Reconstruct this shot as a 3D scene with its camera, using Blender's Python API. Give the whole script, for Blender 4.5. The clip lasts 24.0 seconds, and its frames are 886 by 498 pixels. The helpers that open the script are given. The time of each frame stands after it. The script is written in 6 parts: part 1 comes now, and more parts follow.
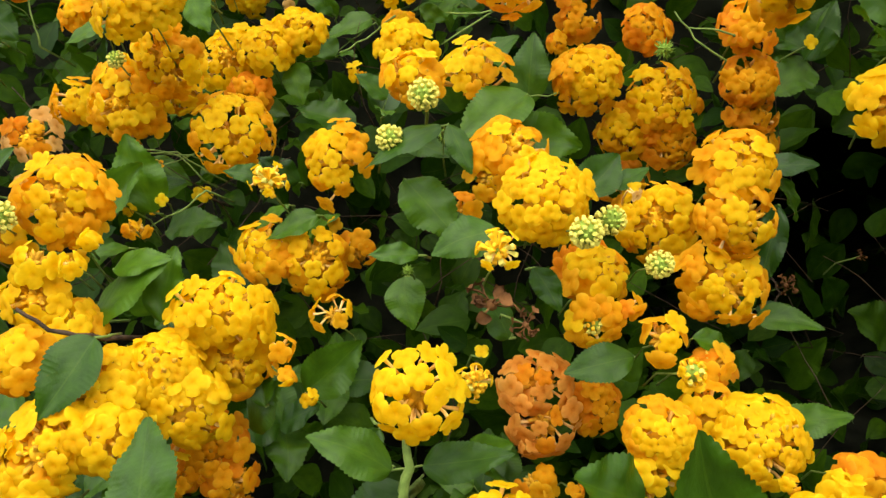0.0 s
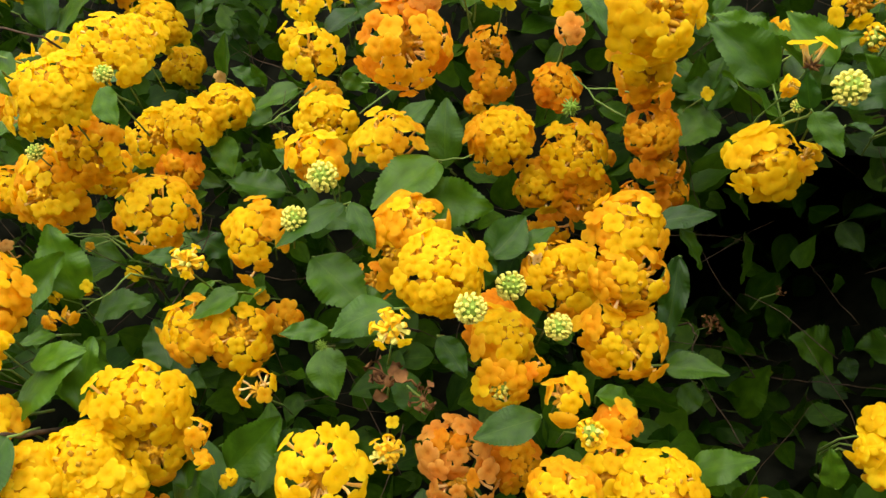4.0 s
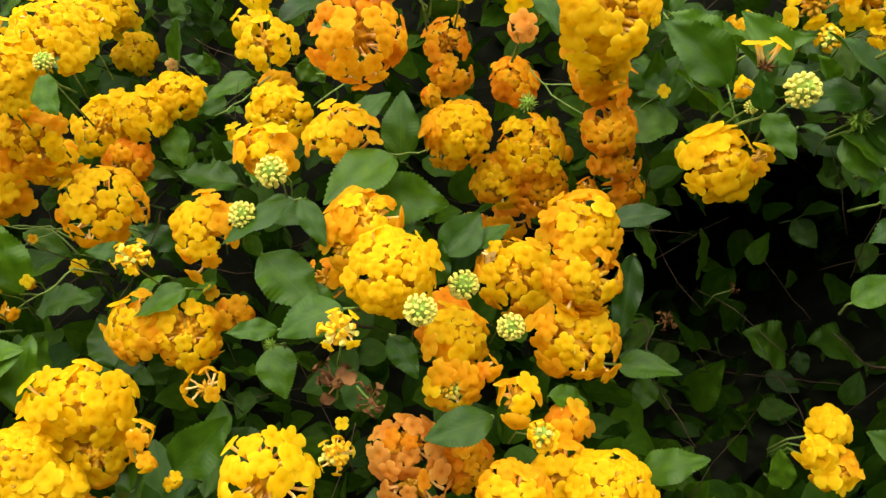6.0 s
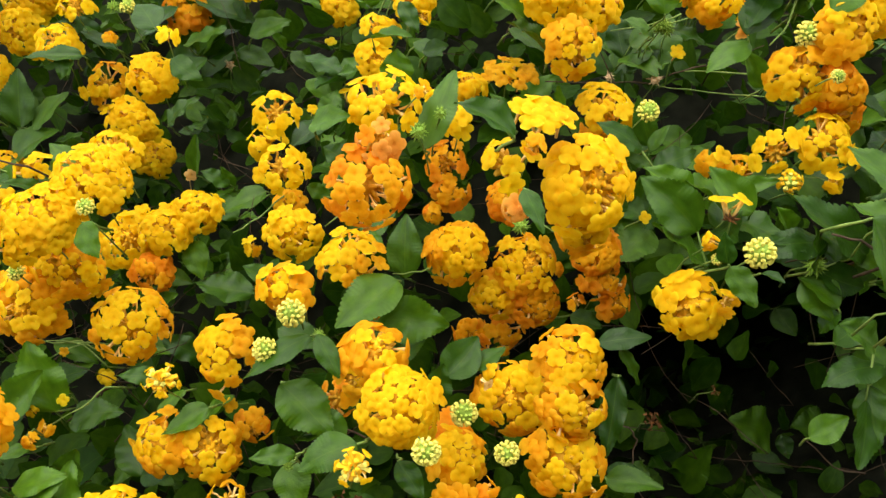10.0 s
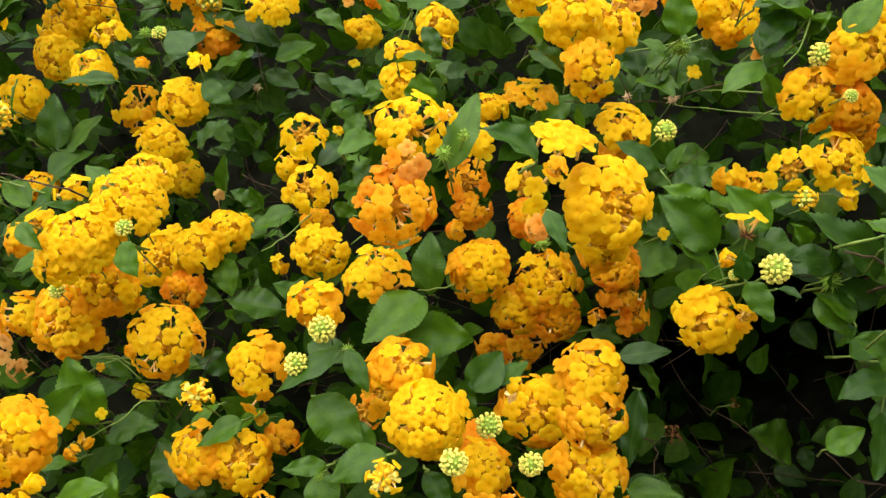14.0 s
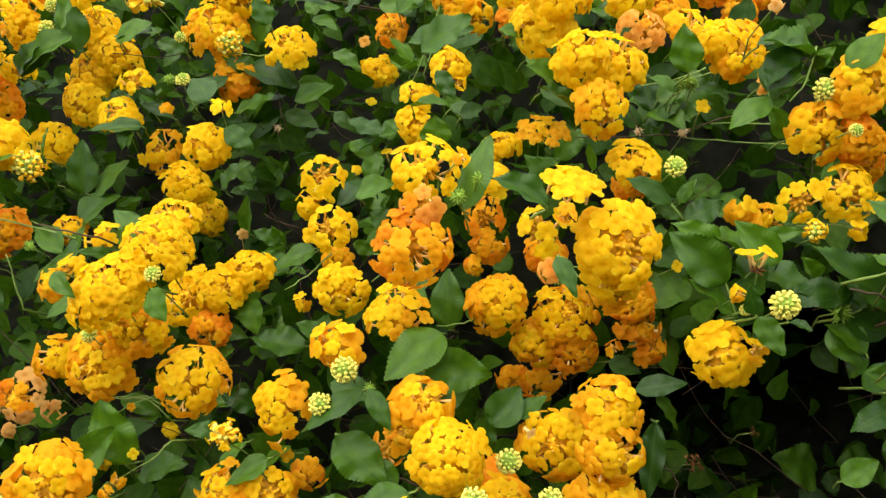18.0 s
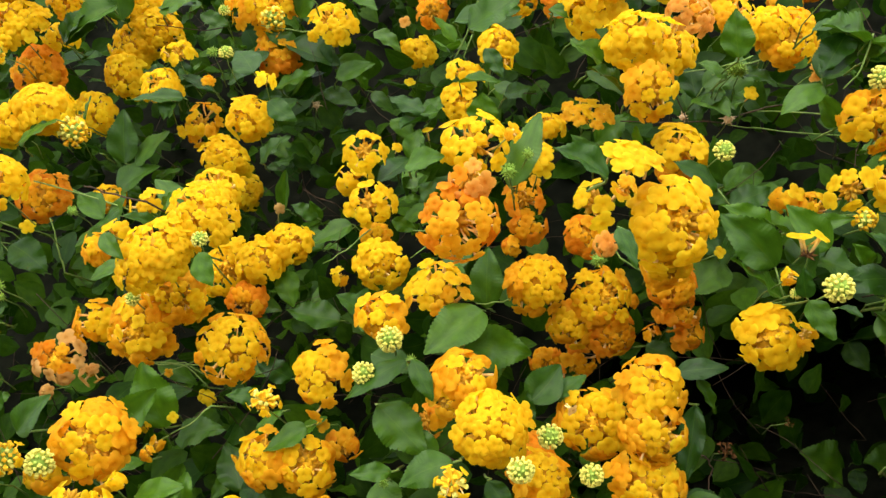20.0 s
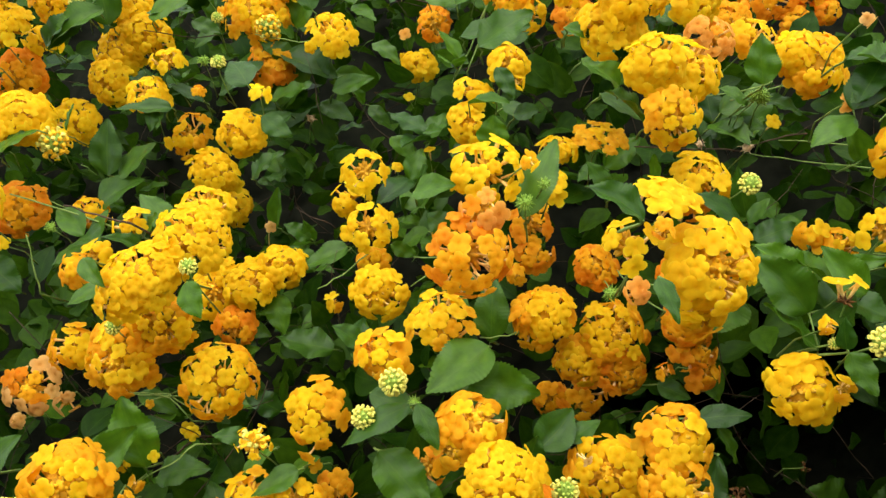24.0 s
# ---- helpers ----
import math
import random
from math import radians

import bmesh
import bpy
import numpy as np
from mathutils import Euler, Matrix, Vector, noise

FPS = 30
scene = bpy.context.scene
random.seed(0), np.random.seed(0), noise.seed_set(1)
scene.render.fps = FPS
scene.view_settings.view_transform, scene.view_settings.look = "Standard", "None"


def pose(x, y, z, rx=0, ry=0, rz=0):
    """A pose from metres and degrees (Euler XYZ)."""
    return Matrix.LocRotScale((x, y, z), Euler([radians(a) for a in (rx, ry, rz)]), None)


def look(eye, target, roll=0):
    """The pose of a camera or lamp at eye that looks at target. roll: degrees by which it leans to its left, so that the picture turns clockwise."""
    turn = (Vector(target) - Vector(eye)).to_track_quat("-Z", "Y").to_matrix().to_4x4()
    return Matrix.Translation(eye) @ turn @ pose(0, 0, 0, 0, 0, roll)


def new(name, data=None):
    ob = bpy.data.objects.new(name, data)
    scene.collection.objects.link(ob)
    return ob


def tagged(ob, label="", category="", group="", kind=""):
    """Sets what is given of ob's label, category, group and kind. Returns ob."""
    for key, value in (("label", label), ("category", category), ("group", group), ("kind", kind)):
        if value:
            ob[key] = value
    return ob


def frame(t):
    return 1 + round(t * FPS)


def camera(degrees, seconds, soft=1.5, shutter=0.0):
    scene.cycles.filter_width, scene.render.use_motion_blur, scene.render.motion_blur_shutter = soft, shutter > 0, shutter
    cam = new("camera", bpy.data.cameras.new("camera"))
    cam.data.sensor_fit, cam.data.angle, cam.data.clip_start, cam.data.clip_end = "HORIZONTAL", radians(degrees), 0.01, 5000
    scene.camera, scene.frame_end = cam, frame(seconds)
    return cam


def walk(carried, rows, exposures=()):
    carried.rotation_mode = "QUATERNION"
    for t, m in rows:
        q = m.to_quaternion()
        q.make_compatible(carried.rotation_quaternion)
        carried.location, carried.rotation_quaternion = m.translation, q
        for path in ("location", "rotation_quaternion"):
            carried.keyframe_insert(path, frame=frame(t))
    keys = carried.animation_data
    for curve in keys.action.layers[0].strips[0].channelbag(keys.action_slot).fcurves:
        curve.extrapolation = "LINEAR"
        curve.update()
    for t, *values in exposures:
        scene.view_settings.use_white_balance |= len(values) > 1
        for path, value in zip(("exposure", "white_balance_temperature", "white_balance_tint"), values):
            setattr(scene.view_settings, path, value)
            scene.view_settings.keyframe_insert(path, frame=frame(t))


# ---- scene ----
cam = camera(57.22, 24.0, soft=1.42)
PATH = [
    (0, (0.0047, -0.0106, 1.0060), (-0.0157, 0.9534, 0.7412), -1.30),
    (0.5, (0.0070, -0.0204, 0.9947), (-0.0017, 0.9448, 0.7332), -0.10),
    (1, (0.0201, -0.0168, 1.0034), (0.0096, 0.9497, 0.7470), -1.37),
    (1.5, (0.0131, -0.0150, 1.0103), (-0.0078, 0.9582, 0.7812), -3.28),
    (2, (0.0319, -0.0112, 1.0178), (0.0318, 0.9583, 0.7727), -4.66),
    (2.5, (0.0372, -0.0068, 1.0185), (0.0417, 0.9627, 0.7737), -4.71),
    (4.5, (0.0372, -0.0198, 1.0241), (0.0335, 0.9552, 0.8020), -4.65),
    (5, (0.0344, -0.0208, 1.0247), (0.0382, 0.9552, 0.8068), -4.20),
    (5.5, (0.0278, -0.0173, 1.0213), (0.0267, 0.9565, 0.7940), -3.74),
    (6, (0.0418, -0.0106, 1.0247), (0.0832, 0.9577, 0.7785), -3.65),
    (6.5, (0.0769, -0.0034, 1.0554), (0.1707, 0.9676, 0.8354), -7.21),
    (7, (0.0879, -0.0155, 1.0809), (0.2224, 0.9581, 0.8964), -7.22),
    (7.5, (0.0864, -0.0235, 1.0898), (0.2146, 0.9531, 0.9176), -8.42),
    (8, (0.0730, -0.0349, 1.0875), (0.1831, 0.9467, 0.9314), -7.14),
    (8.5, (0.0559, -0.0364, 1.0817), (0.1474, 0.9461, 0.9193), -6.24),
    (9, (0.0499, -0.0338, 1.0701), (0.1258, 0.9465, 0.8878), -4.33),
    (9.5, (0.0526, -0.0365, 1.0721), (0.1189, 0.9430, 0.8823), -4.72),
    (10, (0.0413, -0.0373, 1.0697), (0.0897, 0.9427, 0.8764), -3.83),
    (10.5, (0.0412, -0.0371, 1.0678), (0.0864, 0.9432, 0.8754), -4.06),
    (12.5, (0.0397, -0.0486, 1.0703), (0.0679, 0.9348, 0.8909), -4.04),
    (13, (0.0409, -0.0501, 1.0773), (0.0645, 0.9358, 0.9114), -4.71),
    (13.5, (0.0384, -0.0575, 1.0746), (0.0667, 0.9297, 0.9175), -3.90),
    (14, (0.0380, -0.0492, 1.0739), (0.0655, 0.9350, 0.8990), -4.39),
    (14.5, (0.0306, -0.0510, 1.0664), (0.0591, 0.9325, 0.8880), -3.05),
    (15, (0.0429, -0.0451, 1.0658), (0.0794, 0.9372, 0.8820), -3.71),
    (15.5, (0.0363, -0.0423, 1.0679), (0.0625, 0.9403, 0.8843), -3.29),
    (16, (0.0369, -0.0407, 1.0686), (0.0616, 0.9414, 0.8818), -3.43),
    (16.5, (0.0381, -0.0439, 1.0687), (0.0623, 0.9387, 0.8846), -3.63),
    (17, (0.0414, -0.0456, 1.0747), (0.0648, 0.9386, 0.8990), -4.66),
    (17.5, (0.0423, -0.0530, 1.0792), (0.0609, 0.9333, 0.9152), -5.32),
    (18, (0.0409, -0.0588, 1.0841), (0.0443, 0.9304, 0.9378), -5.92),
    (18.5, (0.0220, -0.0574, 1.0730), (0.0302, 0.9301, 0.9159), -3.31),
    (20.5, (0.0248, -0.0658, 1.0805), (-0.0105, 0.9226, 0.9331), -4.72),
    (21, (0.0164, -0.0797, 1.0854), (-0.0497, 0.9085, 0.9477), -4.65),
    (21.5, (0.0143, -0.0858, 1.0883), (-0.0423, 0.9051, 0.9657), -3.74),
    (22, (0.0129, -0.0817, 1.0964), (-0.0444, 0.9099, 0.9808), -3.14),
    (22.5, (0.0236, -0.0627, 1.0915), (-0.0151, 0.9275, 0.9570), -3.71),
    (23, (0.0356, -0.0547, 1.0891), (-0.0180, 0.9315, 0.9321), -5.67),
    (23.5, (0.0501, -0.0445, 1.0874), (0.0289, 0.9418, 0.9241), -5.88),
    (24, (0.0129, -0.0319, 1.0850), (0.0208, 0.9574, 0.9395), -2.57),
]
EXPOSURES = [(0.0, 2.14, 6910, 10), (5.0, 2.14, 6910, 10), (6.5, 2.24, 7050, 10), (8.0, 2.24, 6930, 10), (9.5, 2.21, 6830, 10), (18.0, 2.19, 6830, 10), (21.0, 2.18, 6480, 10), (24.0, 2.16, 6580, 10)]
walk(cam, [(t, look(eye, target, roll)) for t, eye, target, roll in PATH], EXPOSURES)

# ---- light: soft overcast daylight from above and behind the viewer ----
world = bpy.data.worlds.new("overcast_sky")
scene.world = world
world.use_nodes = True
wn = world.node_tree.nodes
sky = wn.new("ShaderNodeTexSky")
sky.sky_type, sky.sun_disc = "NISHITA", False
sky.sun_elevation, sky.sun_rotation = radians(72), radians(195)
grey = wn.new("ShaderNodeHueSaturation")
grey.inputs["Saturation"].default_value = 0.3
world.node_tree.links.new(sky.outputs[0], grey.inputs["Color"])
world.node_tree.links.new(grey.outputs[0], wn["Background"].inputs["Color"])
wn["Background"].inputs["Strength"].default_value = 0.15

sun_data = bpy.data.lights.new("sun", "SUN")
sun_data.energy, sun_data.angle, sun_data.color = 0.6, radians(80), (1.0, 0.94, 0.84)
sun = new("sun", sun_data)
# the sun stands high, a little behind the viewer and to the left
sun.matrix_world = look((-0.15, -0.40, 3.4), (0.05, 0.35, 1.0))


# ---- materials ----
def nodes_of(name):
    m = bpy.data.materials.new(name)
    m.use_nodes = True
    nt = m.node_tree
    return m, nt, nt.nodes["Principled BSDF"]


def add(nt, kind, **inputs):
    n = nt.nodes.new(kind)
    for key, value in inputs.items():
        n.inputs[key].default_value = value
    return n


def ramp_of(nt, source, stops):
    r = nt.nodes.new("ShaderNodeValToRGB")
    e = r.color_ramp.elements
    while len(e) < len(stops):
        e.new(0.5)
    for el, (at, col) in zip(e, stops):
        el.position, el.color = at, (*col, 1)
    nt.links.new(source, r.inputs[0])
    return r.outputs[0]


def mixed(nt, factor, a, b, mode="MIX"):
    m = nt.nodes.new("ShaderNodeMix")
    m.data_type, m.blend_type = "RGBA", mode
    for value, at in ((factor, 0), (a, 6), (b, 7)):
        if isinstance(value, (int, float)):
            m.inputs[at].default_value = value
        elif isinstance(value, tuple):
            m.inputs[at].default_value = (*value, 1)
        else:
            nt.links.new(value, m.inputs[at])
    return m.outputs[2]


def bump_of(nt, height, strength, distance):
    b = add(nt, "ShaderNodeBump", Strength=strength, Distance=distance)
    nt.links.new(height, b.inputs["Height"])
    return b.outputs[0]


def noise_of(nt, scale, detail=3.0, coords="Object"):
    tc = nt.nodes.new("ShaderNodeTexCoord")
    n = add(nt, "ShaderNodeTexNoise", Scale=scale, Detail=detail)
    nt.links.new(tc.outputs[coords], n.inputs["Vector"])
    return n.outputs["Fac"]


def thin(nt, bsdf, colour, share):
    """Lets part of the light through a thin petal or leaf."""
    t = nt.nodes.new("ShaderNodeBsdfTranslucent")
    nt.links.new(colour, t.inputs[0])
    mx = add(nt, "ShaderNodeMixShader", Fac=share)
    nt.links.new(bsdf.outputs[0], mx.inputs[1])
    nt.links.new(t.outputs[0], mx.inputs[2])
    nt.links.new(mx.outputs[0], nt.nodes["Material Output"].inputs["Surface"])


def petal(name, pale, mid, throat):
    """Petal colour that runs from a deeper throat to a paler rim, each floret a little different."""
    m, nt, bsdf = nodes_of(name)
    tc = nt.nodes.new("ShaderNodeTexCoord")
    ln = nt.nodes.new("ShaderNodeVectorMath")
    ln.operation = "LENGTH"
    nt.links.new(tc.outputs["Object"], ln.inputs[0])
    base = ramp_of(nt, scaled(nt, ln.outputs["Value"], 185.0), [(0.0, throat), (0.07, throat), (0.20, mid), (0.78, pale), (0.96, (0.95, min(0.8, pale[1] * 1.16 + 0.03), pale[2] + 0.02))])
    info = nt.nodes.new("ShaderNodeObjectInfo")
    tint = ramp_of(nt, info.outputs["Random"], [(0.0, (0.94, 0.87, 0.78)), (0.3, (0.97, 0.94, 0.87)), (0.7, (1.0, 1.0, 1.0)), (1.0, (1.0, 1.05, 1.15))])
    grain = ramp_of(nt, noise_of(nt, 700.0), [(0.3, (0.92, 0.90, 0.87)), (0.65, (1.0, 1.0, 1.0))])
    colour = mixed(nt, 1.0, mixed(nt, 1.0, base, tint, "MULTIPLY"), grain, "MULTIPLY")
    nt.links.new(colour, bsdf.inputs["Base Color"])
    bsdf.inputs["Roughness"].default_value = 0.62
    bsdf.inputs["Specular IOR Level"].default_value = 0.12
    nt.links.new(bump_of(nt, noise_of(nt, 420.0, 2.0), 0.15, 0.0005), bsdf.inputs["Normal"])
    thin(nt, bsdf, colour, 0.6)
    return m


def scaled(nt, source, by):
    m = nt.nodes.new("ShaderNodeMath")
    m.operation = "MULTIPLY"
    m.inputs[1].default_value = by
    nt.links.new(source, m.inputs[0])
    return m.outputs[0]


def math2(nt, op, a, b=0.0):
    m = nt.nodes.new("ShaderNodeMath")
    m.operation = op
    for value, at in ((a, 0), (b, 1)):
        if isinstance(value, (int, float)):
            m.inputs[at].default_value = value
        else:
            nt.links.new(value, m.inputs[at])
    return m.outputs[0]


def leafy(name, dark, light, rib, per_island=False):
    """Leaf blade with midrib, side veins, blotches and a satin surface."""
    m, nt, bsdf = nodes_of(name)
    uv = nt.nodes.new("ShaderNodeUVMap")
    sep = nt.nodes.new("ShaderNodeSeparateXYZ")
    nt.links.new(uv.outputs[0], sep.inputs[0])
    side = math2(nt, "ABSOLUTE", math2(nt, "SUBTRACT", sep.outputs["X"], 0.5))
    run = math2(nt, "SUBTRACT", scaled(nt, math2(nt, "ADD", sep.outputs["Y"], scaled(nt, noise_of(nt, 5.0, 1.0, "UV"), 0.10)), 8.0), scaled(nt, side, 6.0))
    saw = math2(nt, "ABSOLUTE", math2(nt, "SUBTRACT", math2(nt, "FRACT", run), 0.5))
    vein = math2(nt, "LESS_THAN", saw, 0.035)
    midrib = math2(nt, "LESS_THAN", side, 0.018)
    lines = math2(nt, "MAXIMUM", scaled(nt, vein, 0.16), midrib)
    if per_island:
        geo = nt.nodes.new("ShaderNodeNewGeometry")
        rnd = geo.outputs["Random Per Island"]
    else:
        info = nt.nodes.new("ShaderNodeObjectInfo")
        rnd = info.outputs["Random"]
    base = ramp_of(nt, rnd, [(0.0, dark), (0.55, tuple((a + b) / 2 for a, b in zip(dark, light))), (1.0, light)])
    blotch = ramp_of(nt, noise_of(nt, 4.0, 5.0, "UV"), [(0.32, (0.62, 0.70, 0.62)), (0.55, (0.95, 0.97, 0.9)), (0.72, (1.25, 1.15, 1.0))])
    colour = mixed(nt, 1.0, base, blotch, "MULTIPLY")
    colour = mixed(nt, scaled(nt, lines, 0.22), colour, rib)
    nt.links.new(colour, bsdf.inputs["Base Color"])
    rough = ramp_of(nt, noise_of(nt, 8.0, 3.0, "UV"), [(0.3, (0.32, 0.32, 0.32)), (0.7, (0.46, 0.46, 0.46))])
    nt.links.new(rough, bsdf.inputs["Roughness"])
    bsdf.inputs["Specular IOR Level"].default_value = 0.08 if per_island else 0.24
    quilt = math2(nt, "ADD", math2(nt, "ADD", saw, scaled(nt, midrib, -0.6)), scaled(nt, noise_of(nt, 30.0, 3.0, "UV"), 1.1))
    nt.links.new(bump_of(nt, quilt, 0.12, 0.0012), bsdf.inputs["Normal"])
    thin(nt, bsdf, colour, 0.32)
    return m


def plain_organic(name, dark, light, scale=300.0, rough=0.7, shine=0.2):
    m, nt, bsdf = nodes_of(name)
    n = noise_of(nt, scale, 4.0)
    nt.links.new(ramp_of(nt, n, [(0.3, dark), (0.7, light)]), bsdf.inputs["Base Color"])
    bsdf.inputs["Roughness"].default_value = rough
    bsdf.inputs["Specular IOR Level"].default_value = shine
    nt.links.new(bump_of(nt, n, 0.4, 0.0005), bsdf.inputs["Normal"])
    return m


PETAL = {
    "Y": petal("petal_yellow", (0.92, 0.645, 0.014), (0.92, 0.605, 0.010), (0.89, 0.49, 0.006)),
    "G": petal("petal_golden", (0.92, 0.51, 0.016), (0.91, 0.465, 0.011), (0.87, 0.36, 0.006)),
    "O": petal("petal_orange", (0.91, 0.39, 0.017), (0.89, 0.345, 0.012), (0.81, 0.25, 0.006)),
    "P": petal("petal_faded_salmon", (0.90, 0.46, 0.085), (0.87, 0.39, 0.05), (0.70, 0.23, 0.02)),
    "R": petal("petal_withered_cream", (0.82, 0.52, 0.17), (0.77, 0.44, 0.11), (0.6, 0.28, 0.05)),
}
TUBE = plain_organic("petal_tube", (0.72, 0.44, 0.11), (0.88, 0.64, 0.27), 500.0)
BUD = {
    "L": plain_organic("bud_lime", (0.32, 0.46, 0.05), (0.56, 0.64, 0.12), 220.0),
    "C": plain_organic("bud_cream_yellow", (0.54, 0.49, 0.06), (0.76, 0.68, 0.16), 220.0),
    "Y": plain_organic("bud_golden", (0.66, 0.34, 0.008), (0.86, 0.52, 0.02), 260.0),
}
BASE = plain_organic("bud_base_green", (0.13, 0.22, 0.02), (0.28, 0.37, 0.05), 260.0)
CORE = plain_organic("core_olive", (0.34, 0.18, 0.012), (0.72, 0.40, 0.022), 300.0)
HUSK = plain_organic("husk_tan", (0.36, 0.24, 0.12), (0.68, 0.48, 0.26), 260.0, 0.8)
CALYX = plain_organic("calyx_green", (0.11, 0.22, 0.02), (0.28, 0.42, 0.05), 260.0, 0.6)
WITHER = plain_organic("withered_brown", (0.045, 0.02, 0.009), (0.19, 0.085, 0.028), 200.0, 0.85, 0.05)
STEM = {
    "G": plain_organic("stem_green", (0.09, 0.15, 0.025), (0.20, 0.28, 0.06), 260.0, 0.6),
    "B": plain_organic("stem_brown", (0.025, 0.017, 0.010), (0.085, 0.055, 0.033), 260.0, 0.8, 0.08),
}
LEAF = leafy("leaf_green", (0.020, 0.064, 0.003), (0.070, 0.160, 0.005), (0.10, 0.175, 0.012))
# darker copy of LEAF, with the shade of inner leaves put into its colour
LEAF_SHADED = leafy("leaf_green_shaded", (0.012, 0.040, 0.002), (0.050, 0.112, 0.004), (0.07, 0.12, 0.01), True)
# near black: the shade deep in the bush, painted as a colour
INNER_SHADE = plain_organic("bush_shade_shell", (0.006, 0.0072, 0.0045), (0.017, 0.0175, 0.011), 60.0, 0.95, 0.02)
BLOCK_HEDGE = plain_organic("block_hedge_green", (0.012, 0.03, 0.006), (0.05, 0.09, 0.02), 25.0, 0.8)
SOIL = plain_organic("soil", (0.05, 0.035, 0.024), (0.13, 0.095, 0.065), 30.0, 0.95)


# ---- building blocks ----
def mesh_from(name, bm, material):
    me = bpy.data.meshes.new(name)
    bm.to_mesh(me)
    bm.free()
    me.materials.append(material)
    for p in me.polygons:
        p.use_smooth = True
    return me


def part_of(name, mesh, parent, m=None, label=""):
    ob = new(name, mesh)
    ob.parent = parent
    if m is not None:
        ob.matrix_basis = m
    return tagged(ob, label) if label else ob


def facing(at, normal, spin=0.0, size=1.0):
    """A pose whose z axis is the normal."""
    q = Vector(normal).normalized().to_track_quat("Z", "Y").to_matrix().to_4x4()
    return Matrix.Translation(at) @ q @ Matrix.Rotation(spin, 4, "Z") @ Matrix.Diagonal((size, size, size, 1))


def tube_into(bm, points, radii, sides=6):
    """A tapering tube through the points."""
    rings, across = [], None
    for i, p in enumerate(points):
        a, b = Vector(points[max(i - 1, 0)]), Vector(points[min(i + 1, len(points) - 1)])
        along = (b - a).normalized()
        across = along.orthogonal() if across is None else across - along * across.dot(along)
        across = across.normalized() if across.length > 1e-6 else along.orthogonal().normalized()
        other = along.cross(across)
        rings.append([bm.verts.new(Vector(p) + radii[i] * (math.cos(k * math.tau / sides) * across + math.sin(k * math.tau / sides) * other)) for k in range(sides)])
    for r0, r1 in zip(rings, rings[1:]):
        for k in range(sides):
            bm.faces.new((r0[k], r0[(k + 1) % sides], r1[(k + 1) % sides], r1[k]))
    bm.faces.new(rings[-1])
    bm.faces.new(rings[0][::-1])


def floret_mesh(name, seed, material, lobes, droop, radius=0.0050, tube=0.0085):
    """An open floret: broad rounded lobes, slightly ruffled, round a sunken throat, on a slender tube."""
    rng = random.Random(seed)
    bm = bmesh.new()
    per = 6
    segs = lobes * per
    lean = [rng.uniform(0.90, 1.08) for _ in range(lobes)]
    lift = [rng.uniform(-0.5, 0.5) for _ in range(lobes)]
    turn = rng.uniform(0, 1)
    rings = []
    for share, base in ((0.16, -0.03), (0.55, 0.07), (0.86, 0.05 - 0.55 * droop), (1.0, -droop)):
        ring = []
        for k in range(segs):
            u = (k % per) / per
            lobe = k // per
            bulge = math.sin(math.pi * u) ** 0.55
            deep = 0.70 + 0.30 * bulge
            size = lean[lobe] if u else 0.5 * (lean[lobe] + lean[lobe - 1])
            r = radius * share * (1 + (deep * size - 1) * share ** 1.5)
            a = (k + turn) / segs * math.tau
            z = radius * (base + (0.30 * lift[lobe] + 0.08) * share * share * bulge - 0.07 * share + 0.035 * rng.uniform(-1, 1) * share)
            ring.append(bm.verts.new((r * math.cos(a), r * math.sin(a), z)))
        rings.append(ring)
    throat = bm.verts.new((0, 0, -radius * 0.2))
    for k in range(segs):
        j = (k + 1) % segs
        bm.faces.new((throat, rings[0][k], rings[0][j]))
        for r0, r1 in zip(rings, rings[1:]):
            bm.faces.new((r0[k], r1[k], r1[j], r0[j]))
    n = len(bm.faces)
    bend = rng.uniform(-0.0016, 0.0016)
    tube_into(bm, [(0, 0, -radius * 0.2), (bend * 0.5, 0, -tube * 0.5), (bend, bend, -tube)], [radius * 0.16, radius * 0.12, radius * 0.09], 5)
    for f in list(bm.faces)[n:]:
        f.material_index = 1
    me = mesh_from(name, bm, material)
    me.materials.append(TUBE)
    return me


FLORETS = {
    tone: [floret_mesh("floret", 11 * i + 3, mat, 5 if i % 3 else 4, (0.04, 0.12, 0.22, 0.08, 0.3, 0.0)[i]) for i in range(6)]
    for tone, mat in PETAL.items()
}


